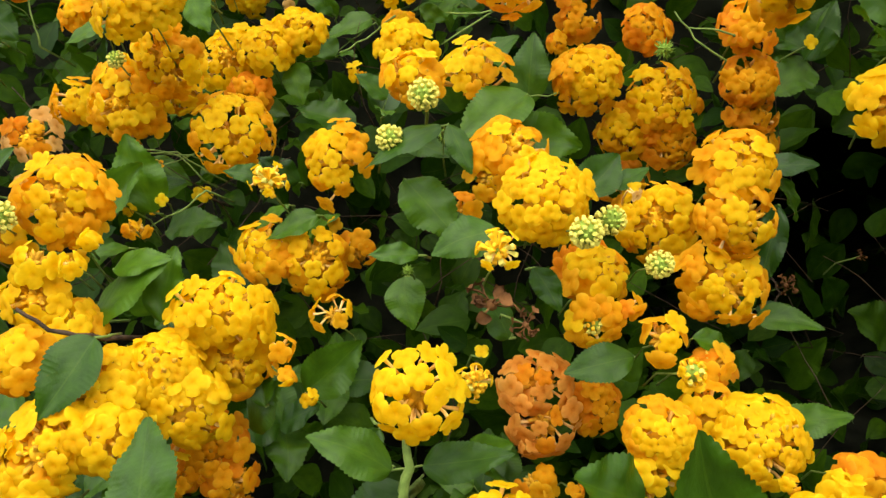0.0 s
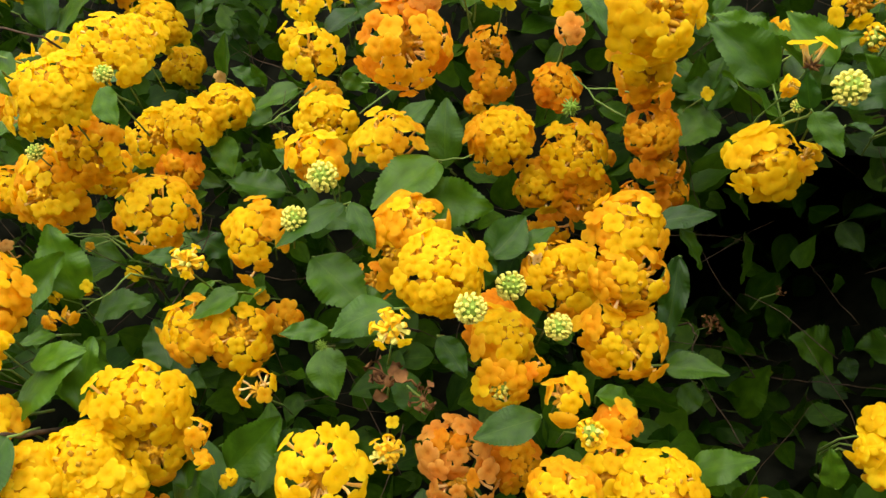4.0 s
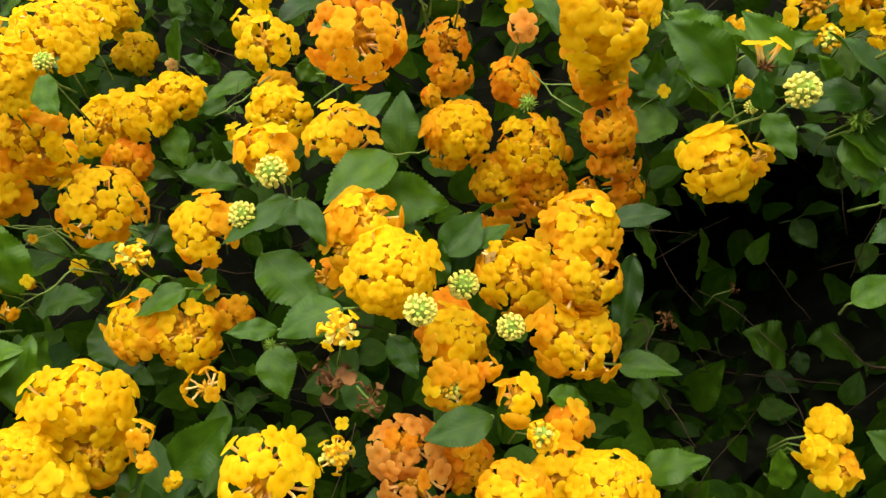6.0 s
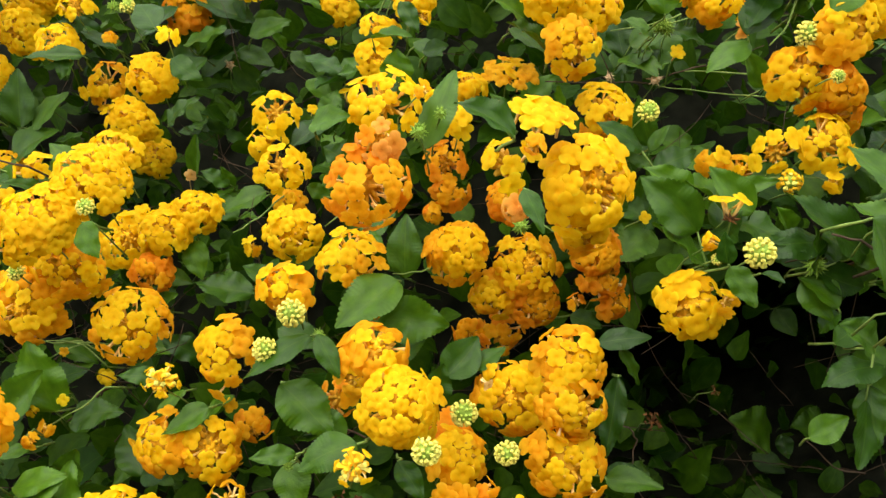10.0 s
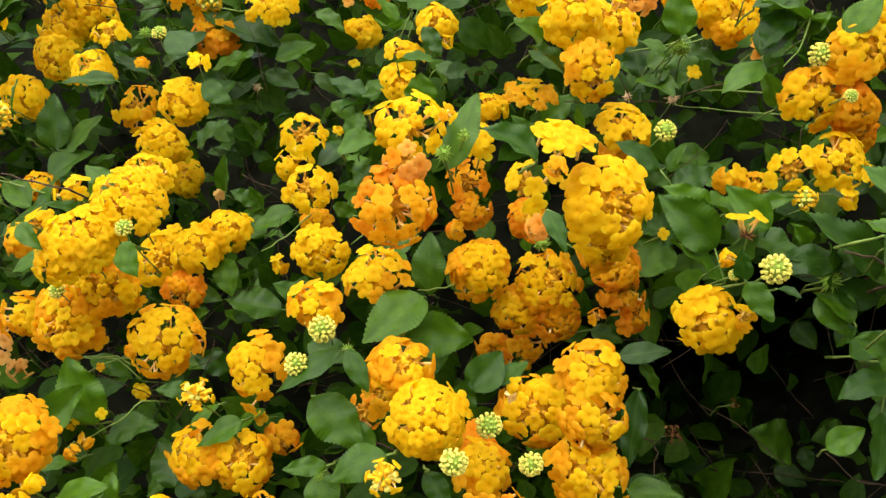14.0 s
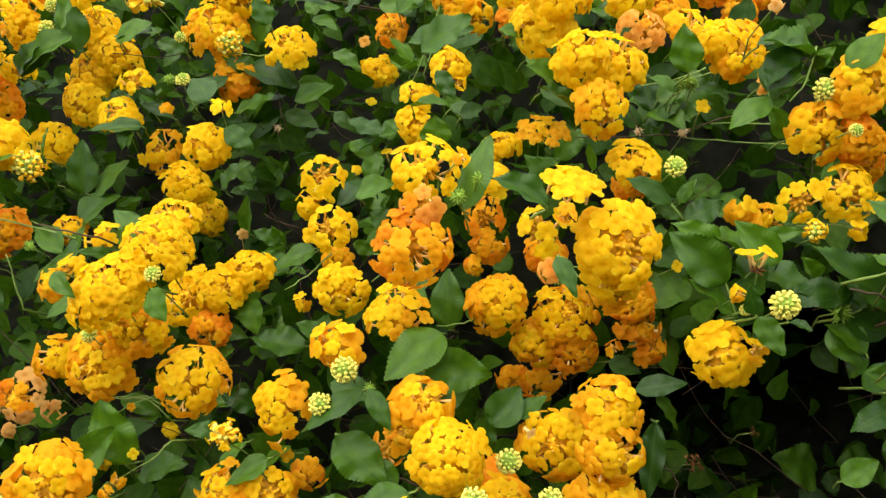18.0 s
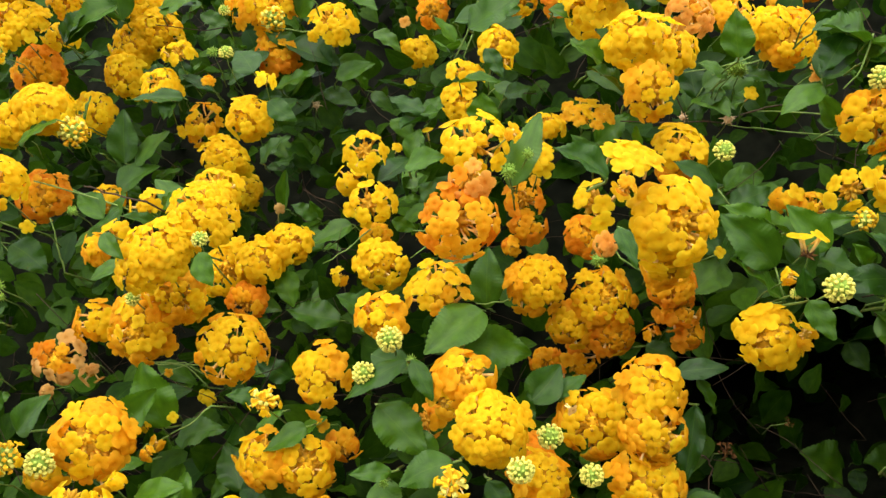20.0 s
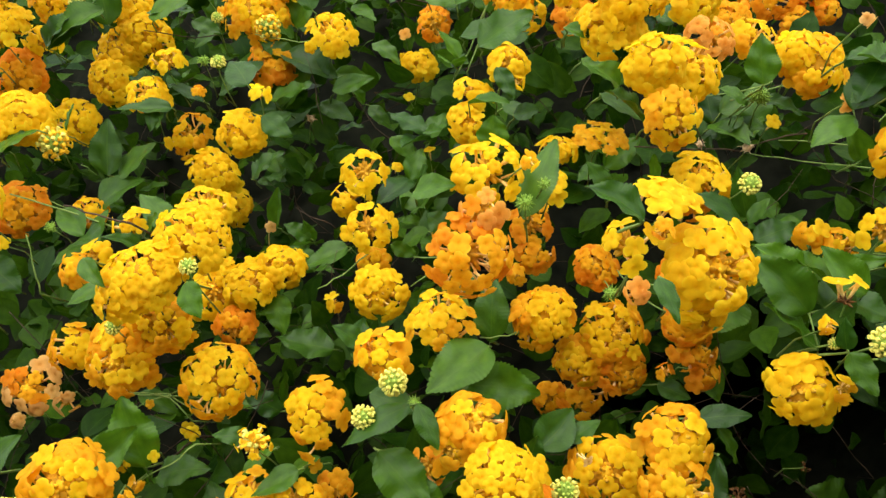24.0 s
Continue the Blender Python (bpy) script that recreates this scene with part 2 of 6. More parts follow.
def knobs_mesh(name, seed, radius, knob, material, cover=1.0, count=None, spiky=0.0):
    """A dome of small squarish buds on a short base; with spiky, of thin pointed bracts."""
    rng = random.Random(seed)
    bm = bmesh.new()
    bmesh.ops.create_uvsphere(bm, u_segments=10, v_segments=6, radius=radius * 0.72)
    n = count or int(3.2 * cover * (radius / knob) ** 2)
    for i in range(n):
        c = 1 - (i + 0.5) / n * (1.0 + cover * 0.55)
        a = i * 2.39996 + rng.uniform(-0.2, 0.2)
        s = math.sqrt(max(0.0, 1 - c * c))
        way = Vector((s * math.cos(a), s * math.sin(a), c))
        q = facing(way * radius * rng.uniform(0.84, 1.0), way + Vector([rng.uniform(-0.15, 0.15) for _ in range(3)]), rng.uniform(0, 3))
        if spiky:
            tip, half = knob * spiky, knob * 0.45
            prof = ((half, -knob), (half * 0.8, tip * 0.4), (half * 0.12, tip))
            sides = 4
        else:
            half, tip = knob * rng.uniform(0.42, 0.56), knob * 0.55
            prof = ((half * 0.5, -knob), (half * 0.95, -knob * 0.1), (half, tip * 0.45), (half * 0.5, tip))
            sides = 5
        rings = [[bm.verts.new(q @ Vector((r * math.cos(k * math.tau / sides), r * math.sin(k * math.tau / sides), z))) for k in range(sides)] for r, z in prof]
        for r0, r1 in zip(rings, rings[1:]):
            for k in range(sides):
                bm.faces.new((r0[k], r0[(k + 1) % sides], r1[(k + 1) % sides], r1[k]))
        bm.faces.new(rings[-1])
    return mesh_from(name, bm, material)


def bud_mesh(seed, knob, material, foot=1.0):
    """One squarish bud on its foot."""
    rng = random.Random(seed)
    bm = bmesh.new()
    prof = ((0.20, -foot), (0.28, -0.5), (0.44, 0.0), (0.56, 0.28), (0.50, 0.50), (0.22, 0.62))
    rings = [[bm.verts.new((knob * r * rng.uniform(0.9, 1.1) * math.cos(k * math.tau / 4), knob * r * math.sin(k * math.tau / 4), knob * z)) for k in range(4)] for r, z in prof]
    for r0, r1 in zip(rings, rings[1:]):
        for k in range(4):
            bm.faces.new((r0[k], r0[(k + 1) % 4], r1[(k + 1) % 4], r1[k]))
    bm.faces.new(rings[-1])
    me = mesh_from("bud", bm, material)
    me.polygons.foreach_set("use_smooth", [False] * len(me.polygons))
    return me


SINGLE_BUDS = {tone: [bud_mesh(60 + i, 0.001, mat) for i in range(3)] for tone, mat in BUD.items()}
STALKED_BUDS = {tone: [bud_mesh(70 + i, 0.001, mat, 3.6) for i in range(3)] for tone, mat in BUD.items()}


def bud_dome(thing, to_world, radius, knob, tone, rng, stalked=False, gold=False):
    """A green base set with buds, each a piece of its own: lime and small in the middle, cream and larger outside."""
    bm = bmesh.new()
    bmesh.ops.create_uvsphere(bm, u_segments=12, v_segments=7, radius=radius * (0.3 if stalked else 0.84))
    base = part_of("base", mesh_from("base", bm, BASE), thing, to_world, "green base under the buds")
    n = min(46, max(20, int(3.4 * (radius / knob) ** 2))) if not stalked else 26
    for i in range(n):
        c = 1 - (i + 0.5) / n * 1.35
        a = i * 2.39996 + rng.uniform(-0.12, 0.12)
        s = math.sqrt(max(0.0, 1 - c * c))
        way = Vector((s * math.cos(a), s * math.sin(a), c))
        if not stalked and (to_world.to_3x3() @ way).y > 0.35:
            continue
        pick = rng.choice("CYY") if stalked else rng.choice("CYY") if gold else "L" if c > (0.72 if tone == "L" else 0.93) else "C"
        reach = radius * (rng.uniform(0.4, 0.95) if stalked else rng.uniform(0.8, 1.06) if gold else rng.uniform(0.9, 0.98))
        size = 1000 * radius * 3.1 / math.sqrt(n) * 0.72 * (0.8 if pick == "L" else rng.uniform(0.95, 1.2)) * (0.72 if stalked else 1.0)
        m = facing(way * reach, way + Vector([rng.gauss(0, 0.06) for _ in range(3)]), rng.uniform(0, 3), size)
        part_of("bud", (STALKED_BUDS if stalked else SINGLE_BUDS)[pick][i % 3], base, m)


def wither_mesh(seed, radius):
    """A shrivelled head: curled, crumpled dry petals and thin tubes on a small knob."""
    rng = random.Random(seed)
    bm = bmesh.new()
    bmesh.ops.create_icosphere(bm, subdivisions=1, radius=radius * 0.2)
    for _ in range(13):
        way = Vector([rng.gauss(0, 1) for _ in range(3)]).normalized()
        side = way.orthogonal().normalized()
        reach = radius * rng.uniform(0.45, 0.95)
        p = [way * reach * s + side * radius * rng.uniform(-0.2, 0.2) * s for s in (0.1, 0.5, 0.8, 1.0)]
        tube_into(bm, p, [radius * 0.03, radius * 0.03, radius * 0.04, radius * 0.05], 5)
        flat = way.cross(side)
        size, n = radius * rng.uniform(0.14, 0.28), 9
        rim = [bm.verts.new(p[-1] + size * (math.cos(k * math.tau / n) * side + math.sin(k * math.tau / n) * flat) * rng.uniform(0.65, 1.0) + way * size * rng.uniform(-0.1, 0.75)) for k in range(n)]
        eye = bm.verts.new(p[-1])
        for k in range(n):
            bm.faces.new((eye, rim[k], rim[(k + 1) % n]))
    return mesh_from("withered_tuft", bm, WITHER)


def bract_mesh(material):
    """One pointed bract, a unit long."""
    bm = bmesh.new()
    tube_into(bm, [(0, 0, 0), (0.02, 0, 0.45), (0.05, 0.02, 1.0)], [0.16, 0.13, 0.02], 5)
    return mesh_from("bract", bm, material)


BRACT = {"N": bract_mesh(CALYX), "D": bract_mesh(HUSK)}
TONES = {
    "Y": ("bright yellow", ("Y", "Y", "Y", "Y")),
    "G": ("golden yellow", ("Y", "Y", "G", "G")),
    "O": ("golden orange", ("G", "G", "O", "O")),
    "P": ("fading salmon-orange", ("O", "P", "P", "P")),
    "T": ("pale golden", ("G", "O", "R", "R")),
    "R": ("withering cream-coloured", ("R", "R", "R", "P")),
}
SAYS = {
    "full": "{} domed lantana flower head in full bloom",
    "dense": "{} dense round lantana flower head in full bloom",
    "loose": "{} lantana flower head with loose gappy florets",
    "ring": "{} round lantana flower head hollow in the middle",
    "umbel": "{} lantana flower head seen past its bare tubes",
    "few": "{} lantana flower head with only a few open florets",
    "one": "single {} lantana floret on a slender tube",
    "flat": "{} flat-topped lantana flower head held level",
    "flat2": "two remaining {} florets on a spent lantana head",
    "flatd": "{} lantana flower head ringed round yellow buds",
    "tube": "{} lantana flower head with long bare tubes",
    "open": "pale yellow lantana buds with first {} florets opening",
    "pegs": "loose spray of cream lantana buds on short tubes",
    "bud": "tight lime-green and cream lantana bud cluster",
    "dry": "shrivelled brown spent lantana flower head",
    "husk": "dry tan calyx husk on a bare stem",
    "calyx": "spiky green spent calyx after the florets fell",
}
head_count = [0]
STANDING = []


def stalk_mesh(aim, radius, rng, material, reach=0.012):
    """The stalk that carries a head back into the bush."""
    bm = bmesh.new()
    start = -Vector(aim) * radius * 0.3
    away = Vector((rng.uniform(-0.25, 0.25), 0.95, -0.35))
    p1 = start - Vector(aim) * reach
    p2 = p1 + (away.normalized() - (Vector(aim) if reach > 0.005 else Vector((0, 0, 0)))).normalized() * 0.02
    p3 = p2 + (away.normalized() + Vector((0, 0, -0.5))) * 0.012
    tube_into(bm, [start, p1, p2, p3], [0.00035, 0.0004, 0.0004, 0.0005], 6)
    return mesh_from("stalk", bm, material)


def head(kind, tone, at, mm, aim):
    """One lantana head: kind, tone, middle, radius in millimetres and the way its dome looks."""
    head_count[0] += 1
    rng = random.Random(head_count[0] * 7 + 1)
    r = mm / 1000.0
    aim = Vector(aim).normalized()
    thing = new("bud_cluster" if kind == "bud" else "calyx" if kind in ("calyx", "husk") else "flower_head")
    thing.location = at
    if mm > 5:
        STANDING.append((at[0], at[1], at[2] + 0.25 * (at[1] - 0.35), r))
    far = 1.09 if at[1] > 0.48 else 1.0
    said, mixture = TONES.get(tone, ("golden yellow", ("Y", "G", "G", "G")))
    tagged(thing, SAYS[kind].format(said), "bud" if kind in ("bud", "pegs") else "flower", "lantana flower heads")
    part_of("stalk", stalk_mesh(aim, r, rng, TUBE if kind == "one" and tone == "R" else STEM["G"], 0.004 if kind == "one" else 0.007), thing)
    spin = Matrix.Rotation(rng.uniform(0, math.tau), 4, aim)
    to_world = spin @ facing((0, 0, 0), aim)

    def floret(way, reach, size=1.0, colour=None, normal=None):
        pick = colour or mixture[min(3, int(rng.random() * 1.3 + 2.7 * (1 - way.z)))]
        n = normal or way
        n = (n + Vector([rng.gauss(0, 0.16) for _ in range(3)])).normalized()
        size *= 0.80 if kind == "dense" else 1.0
        if kind in ("full", "dense", "loose", "ring") and (to_world.to_3x3() @ n).y > 0.42:
            return
        m = to_world @ facing(way * reach, n, rng.uniform(0, 6.3), size * far * rng.uniform(0.90, 1.17))
        part_of("floret", FLORETS[pick][rng.randrange(6)], thing, m)

    squash = Vector((rng.uniform(0.84, 1.14), rng.uniform(0.84, 1.14), rng.uniform(0.68, 0.9)))
    bumps = rng.uniform(0, 50)

    def dome(n, top, bottom, keep, wobble, size=1.0):
        for i in range(n):
            if rng.random() > keep:
                continue
            c = top + (bottom - top) * (i + 0.5) / n
            a = i * 2.39996 + rng.gauss(0, 0.12)
            s = math.sqrt(max(0.0, 1 - c * c))
            way = Vector((s * math.cos(a), s * math.sin(a), c))
            if kind == "loose" and noise.noise((way.x * 2.3 + bumps, way.y * 2.3, way.z * 2.3 + 9)) < -0.30 or kind == "full" and noise.noise((way.x * 2.1 + bumps, way.y * 2.1, way.z * 2.1 + 9)) < -0.5:
                continue
            swell = 1 + (0.14 if kind == "dense" else 0.30) * noise.noise((way.x * 1.6 + bumps, way.y * 1.6, way.z * 1.6))
            swell = min(swell, 1.1)
            stretched = Vector((way.x * squash.x, way.y * squash.y, way.z * squash.z))
            reach = r * (0.97 * swell + rng.uniform(-wobble, wobble)) * stretched.length
            floret(stretched.normalized(), reach, size * (1.08 - 0.3 * max(0.0, way.z) ** 3), None, (way + Vector((0, 0, 0.3))).normalized())

    small = min(1.0, max(0.5, r / 0.008))
    if kind in ("full", "loose", "dense"):
        n = max(7, int(2 * r * r * 1.3 / ((0.0038 if kind == "dense" else 0.0046) * far) ** 2 * {"full": 0.92, "loose": 0.80, "dense": 1.12}[kind]))
        eye = tone not in "OP" and rng.random() < (0.3 if kind == "full" else 0.25 if kind == "loose" else 0.0)
        dome(n, 0.95 if eye else 1.0, -0.2, 0.95 if kind == "loose" else 0.98, {"full": 0.06, "loose": 0.07, "dense": 0.03}[kind])
        if eye:
            b = knobs_mesh("bud_tuft", rng.randrange(999), r * 0.24, 0.0016, BUD["Y"], 0.6)
            tagged(part_of("bud_tuft", b, thing, to_world @ Matrix.Translation((0, 0, r * 0.42)), "small unopened golden buds"), kind="stuff")
        core = knobs_mesh("core", rng.randrange(999), max(0.4 * r, r * (0.55 if kind == "loose" else 0.82 if kind == "dense" else 0.78) - 0.002), 0.003, CORE, 1.0, 24 if kind == "loose" else 40, 0.8)
        part_of("core", core, thing, to_world, "crowded tubes and bracts under the florets")
    elif kind in ("ring", "umbel"):
        n = max(9, int(2 * r * r / (0.0046 * far) ** 2 * (1.08 if kind == "ring" else 0.7)))
        top, bottom = (0.97, -0.3) if kind == "ring" else (1.0, 0.15)
        spokes = bmesh.new()
        foot = Vector((0, 0, -0.25 * r if kind == "ring" else -0.45 * r))
        for i in range(n):
            c = top + (bottom - top) * (i + 0.5) / n + rng.uniform(-0.05, 0.05)
            a = i * 2.39996 + rng.gauss(0, 0.15)
            s = math.sqrt(max(0.0, 1 - c * c))
            way = Vector((s * math.cos(a), s * math.sin(a), c))
            reach = r * rng.uniform(0.86, 1.06)
            floret(way, reach, 1.0, None, (way + Vector((0, 0, 0.25))).normalized())
            mid = foot.lerp(way * reach, 0.55) + Vector([rng.uniform(-0.06, 0.06) * r for _ in range(3)])
            if i % 2:
                continue
            tube_into(spokes, [foot, mid, way * reach * 0.93], [0.0003, 0.00045, 0.0006], 5)
        part_of("bare_centre", mesh_from("bare_centre", spokes, TUBE), thing, to_world, "bare cream tubes meeting inside the head")
        part_of("core", knobs_mesh("core", rng.randrange(999), 0.42 * r, 0.003, CORE, 1.0, 24, 0.8), thing, to_world @ Matrix.Translation((0, 0, -0.1 * r)))
    elif kind == "few":
        n = max(3, min(7, int(r / 0.0022)))
        for i in range(n):
            a, c = i * math.tau / n + rng.uniform(-0.4, 0.4), rng.uniform(0.05, 0.8)
            s = math.sqrt(1 - c * c)
            floret(Vector((s * math.cos(a), s * math.sin(a), c)), max(0.003, r - 0.003), min(0.9, small * 0.9))
        part_of("core", knobs_mesh("core", rng.randrange(999), max(0.0018, r * 0.22), 0.0013, CORE, 1.0, 12, 1.1), thing, to_world)
    elif kind == "one":
        floret(Vector((0, 0, 1)), 0.0, min(1.0, max(0.5, r / 0.0052)), mixture[1])
    elif kind in ("flat", "flat2"):
        n = 2 if kind == "flat2" else 13
        level = to_world.to_3x3().inverted() @ Vector((1, -0.15, 0))
        for i in range(n):
            a = i * math.pi + math.atan2(level.y, level.x) if n == 2 else i * 2.39996
            d = r * (0.62 if n == 2 else 0.95 * math.sqrt((i + 0.3) / n))
            floret(Vector((d * math.cos(a), d * math.sin(a), r * 0.35 - 0.25 * d)).normalized(), math.hypot(d, r * 0.35), 1.0, None, Vector((0.4 * d / r * math.cos(a), 0.4 * d / r * math.sin(a), 1)))
        if n == 2:
            tubes = bmesh.new()
            for turn in (-1, 1):
                d = Vector((level.x, level.y, 0)).normalized() * turn
                tube_into(tubes, [d * 0.10 * r - Vector((0, 0, 1.0 * r)), d * 0.40 * r - Vector((0, 0, 0.4 * r)), d * 0.60 * r + Vector((0, 0, 0.16 * r))], [0.0006, 0.0008, 0.0012], 7)
            part_of("floret_tube", mesh_from("floret_tube", tubes, TUBE), thing, to_world, "pale cream tubes under two flat florets")
        part_of("core", knobs_mesh("core", rng.randrange(999), r * (0.3 if n == 2 else 0.2), 0.0015, WITHER if n == 2 else BUD["Y"], 1.0, 14, 1.4), thing, to_world @ Matrix.Translation((0, 0, -r * (1.15 if n == 2 else 0.25))))
    elif kind == "flatd":
        for i in range(9):
            a = i * math.tau / 9
            floret(Vector((math.cos(a), math.sin(a), 0.35)).normalized(), r * 0.8, 1.0, None, Vector((0.5 * math.cos(a), 0.5 * math.sin(a), 1)))
        bud_dome(thing, to_world, r * 0.40, 0.0013, "C", rng, False, True)
    elif kind == "tube":
        for i in range(7):
            a, c = i * 2.4, rng.uniform(0.1, 0.8)
            s = math.sqrt(1 - c * c)
            floret(Vector((s * math.cos(a), s * math.sin(a), c)), r * 0.95, 0.8)
        part_of("core", knobs_mesh("core", rng.randrange(999), r * 0.3, 0.0016, CORE, 1.0, 20, 1.3), thing, to_world)
    elif kind in ("open", "pegs"):
        bud_dome(thing, to_world, r * (0.9 if kind == "pegs" else 0.78), 0.0016, "C", rng, kind == "pegs", kind == "open")
        for i in range(5):
            a, c = i * 1.3 + rng.uniform(-0.3, 0.3), rng.uniform(-0.2, 0.4)
            s = math.sqrt(1 - c * c)
            floret(Vector((s * math.cos(a), s * math.sin(a), c)), r * 0.98, 0.5, "Y")
    elif kind == "bud":
        bud_dome(thing, to_world, r * 0.78, min(0.0011, r * 0.22), tone, rng)
    elif kind in ("calyx", "husk"):
        bm = bmesh.new()
        bmesh.ops.create_uvsphere(bm, u_segments=10, v_segments=6, radius=r * 0.46)
        receptacle = part_of("receptacle", mesh_from("receptacle", bm, CALYX if kind == "calyx" else HUSK), thing, to_world)
        many = 40 if kind == "calyx" else 11
        for i in range(many):
            c = 1 - (i + 0.5) / many * 1.6
            s = math.sqrt(max(0.0, 1 - c * c))
            way = Vector((s * math.cos(i * 2.4), s * math.sin(i * 2.4), c))
            lean = (way + Vector([rng.gauss(0, 0.25) for _ in range(3)])).normalized()
            part_of("bract", BRACT["N" if kind == "calyx" else "D"], receptacle, facing(way * r * 0.36, lean, rng.uniform(0, 3), r * rng.uniform(0.34, 0.58)))
    else:
        part_of("withered_tuft", wither_mesh(head_count[0], r), thing)
    return thing


def leaf_shape(seed, stations, across, teeth):
    """Points, faces and uv of one unit leaf along +y: ovate, saw-toothed, folded along the midrib and arched."""
    rng = random.Random(seed)
    arch, fold, twist, wave = rng.uniform(-0.05, 0.42), rng.uniform(0.10, 0.62), rng.uniform(-0.5, 0.5), rng.uniform(0.01, 0.055)
    bow, broad = rng.uniform(-0.07, 0.07), rng.uniform(0.68, 0.86)
    pts, faces, uvs = [], [], []
    for i in range(stations + 1):
        v = i / stations
        half = 0.5 * (math.sin(math.pi * min(1, v) ** broad) ** 0.85) * (1 - 0.2 * v) + 0.012
        tooth = 0.0
        if 0.08 * stations < i < stations and teeth:
            tooth = (-1.0, 0.45, 0.75)[i % 3]
        for j in range(-across, across + 1):
            s = j / across
            x = s * half * (1 + 0.034 * tooth * s ** 4)
            z = fold * abs(x) + arch * (0.25 - (v - 0.5) ** 2) * 1.2 - 0.16 * s * s * half + wave * math.sin(v * 17 + s * 2) * abs(s) + twist * x * (v - 0.4)
            pts.append((x + bow * math.sin(math.pi * v), v + 0.010 * tooth * s ** 4, z))
            uvs.append((0.5 + 0.5 * s, v))
    w = 2 * across + 1
    for i in range(stations):
        for j in range(w - 1):
            a = i * w + j
            faces.append((a, a + 1, a + w + 1, a + w))
    return pts, faces, uvs


def leaf_mesh(seed, material):
    pts, faces, uvs = leaf_shape(seed, 54, 3, True)
    me = bpy.data.meshes.new("leaf")
    me.from_pydata(pts, [], faces)
    me.uv_layers.new(name="UVMap")
    me.uv_layers[0].data.foreach_set("uv", [c for f in faces for v in f for c in uvs[v]])
    me.materials.append(material)
    for p in me.polygons:
        p.use_smooth = True
    return me


LEAVES = [leaf_mesh(40 + i, LEAF) for i in range(14)]
LIGHTWARD = Vector((-0.1, -0.75, 0.8)).normalized()


def leaf_pose(base, tip, width, rng, origin, tilt=0.22):
    """Lays a unit leaf from base to tip, its face turned to the light."""
    y = Vector(tip) - Vector(base)
    length = y.length
    y.normalize()
    want = LIGHTWARD + Vector([rng.gauss(0, tilt) for _ in range(3)])
    x = y.cross(want).normalized()
    z = x.cross(y)
    rot = Matrix((x, y, z)).transposed().to_4x4()
    return Matrix.Translation(Vector(base) - Vector(origin)) @ rot @ Matrix.Diagonal((length * width * 1.24, length, length * 0.8, 1))


sprig_count = [0]


def sprig(*leaves):
    """A leafy shoot: each leaf is its base, its tip and its width as a share of its length; a stem leads back into the bush."""
    sprig_count[0] += 1
    rng = random.Random(900 + sprig_count[0])
    origin = Vector(leaves[0][0])
    thing = new("leafy_sprig")
    thing.location = origin
    tagged(thing, "green lantana shoot with toothed, veined oval {}".format("leaf" if len(leaves) == 1 else "leaves"), "foliage", "lantana shoots")
    back = Vector((rng.uniform(-0.003, 0.003), 0.012, -0.004))
    bm = bmesh.new()
    tip = Vector((0, 0, 0))
    for base, _, _ in leaves[1:]:
        if (Vector(base) - origin).length < 0.02:
            tip = Vector(base) - origin
    tube_into(bm, [tip, tip * 0.5, (0, 0.0005, 0), back * 0.5 + Vector((0.002, 0, 0)), back, back * 2] if tip.length > 0.001 else [(0, 0, 0), back * 0.5 + Vector((0.002, 0, 0)), back, back * 2], [0.0004, 0.0004, 0.0005, 0.0005, 0.0006, 0.0006][-6 if tip.length > 0.001 else -4:], 6)
    part_of("stem", mesh_from("stem", bm, STEM["G"]), thing)
    for base, tip, width in leaves:
        part_of("leaf", LEAVES[rng.randrange(14)], thing, leaf_pose(base, tip, width, rng, origin))
        b = Vector(base) - origin
        if b.length > 0.02:
            bm = bmesh.new()
            tube_into(bm, [b, b + Vector((0.0005, 0.004, -0.002)), b + Vector((0.001, 0.009, -0.007))], [0.0004, 0.0004, 0.0005], 5)
            part_of("petiole", mesh_from("petiole", bm, STEM["G"]), thing)
    return thing


def twig(colour, mm, *points):
    """A bare stem through the points."""
    bm = bmesh.new()
    fine = []
    rng = random.Random(len(points) + int(points[0][0] * 1e4))
    for a, b in zip(points, points[1:]):
        for s in (0.0, 0.33, 0.67):
            fine.append(Vector(a).lerp(Vector(b), s) + Vector([rng.uniform(-0.0007, 0.0007) for _ in range(3)]))
    fine.append(Vector(points[-1]))
    fine.append(fine[-1] + Vector((0.004, 0.03, -0.012)))
    origin = fine[0].copy()
    tube_into(bm, [p - origin for p in fine], [mm / 2000.0 * (0.75 + 0.5 * i / len(fine)) for i in range(len(fine))], 6)
    ob = new("twig", mesh_from("twig", bm, STEM[colour]))
    ob.location = origin
    return tagged(ob, "thin bare woody brown lantana stem" if colour == "B" else "thin bare green lantana stem", "stem", "lantana stems")


# ---- the flower heads, bud clusters and spent heads ----
head("loose", "Y", (-0.1890, 0.5667, 1.1193), 16.4, (0.03, -0.68, 0.73))
head("loose", "Y", (-0.1740, 0.5682, 1.1416), 11.2, (0.04, -0.58, 0.81))
head("bud", "L", (-0.1339, 0.5527, 1.1382), 6.4, (0.05, -0.45, 0.89))
head("full", "O", (-0.1044, 0.6019, 1.1394), 17.4, (-0.00, -0.89, 0.46))
head("full", "Y", (-0.0566, 0.5731, 1.1553), 16.5, (0.12, -0.76, 0.63))
head("full", "Y", (0.0056, 0.6409, 1.1366), 15.6, (0.03, -0.68, 0.73))
head("full", "Y", (0.0575, 0.4311, 1.1202), 11.6, (0.22, -0.75, 0.62))
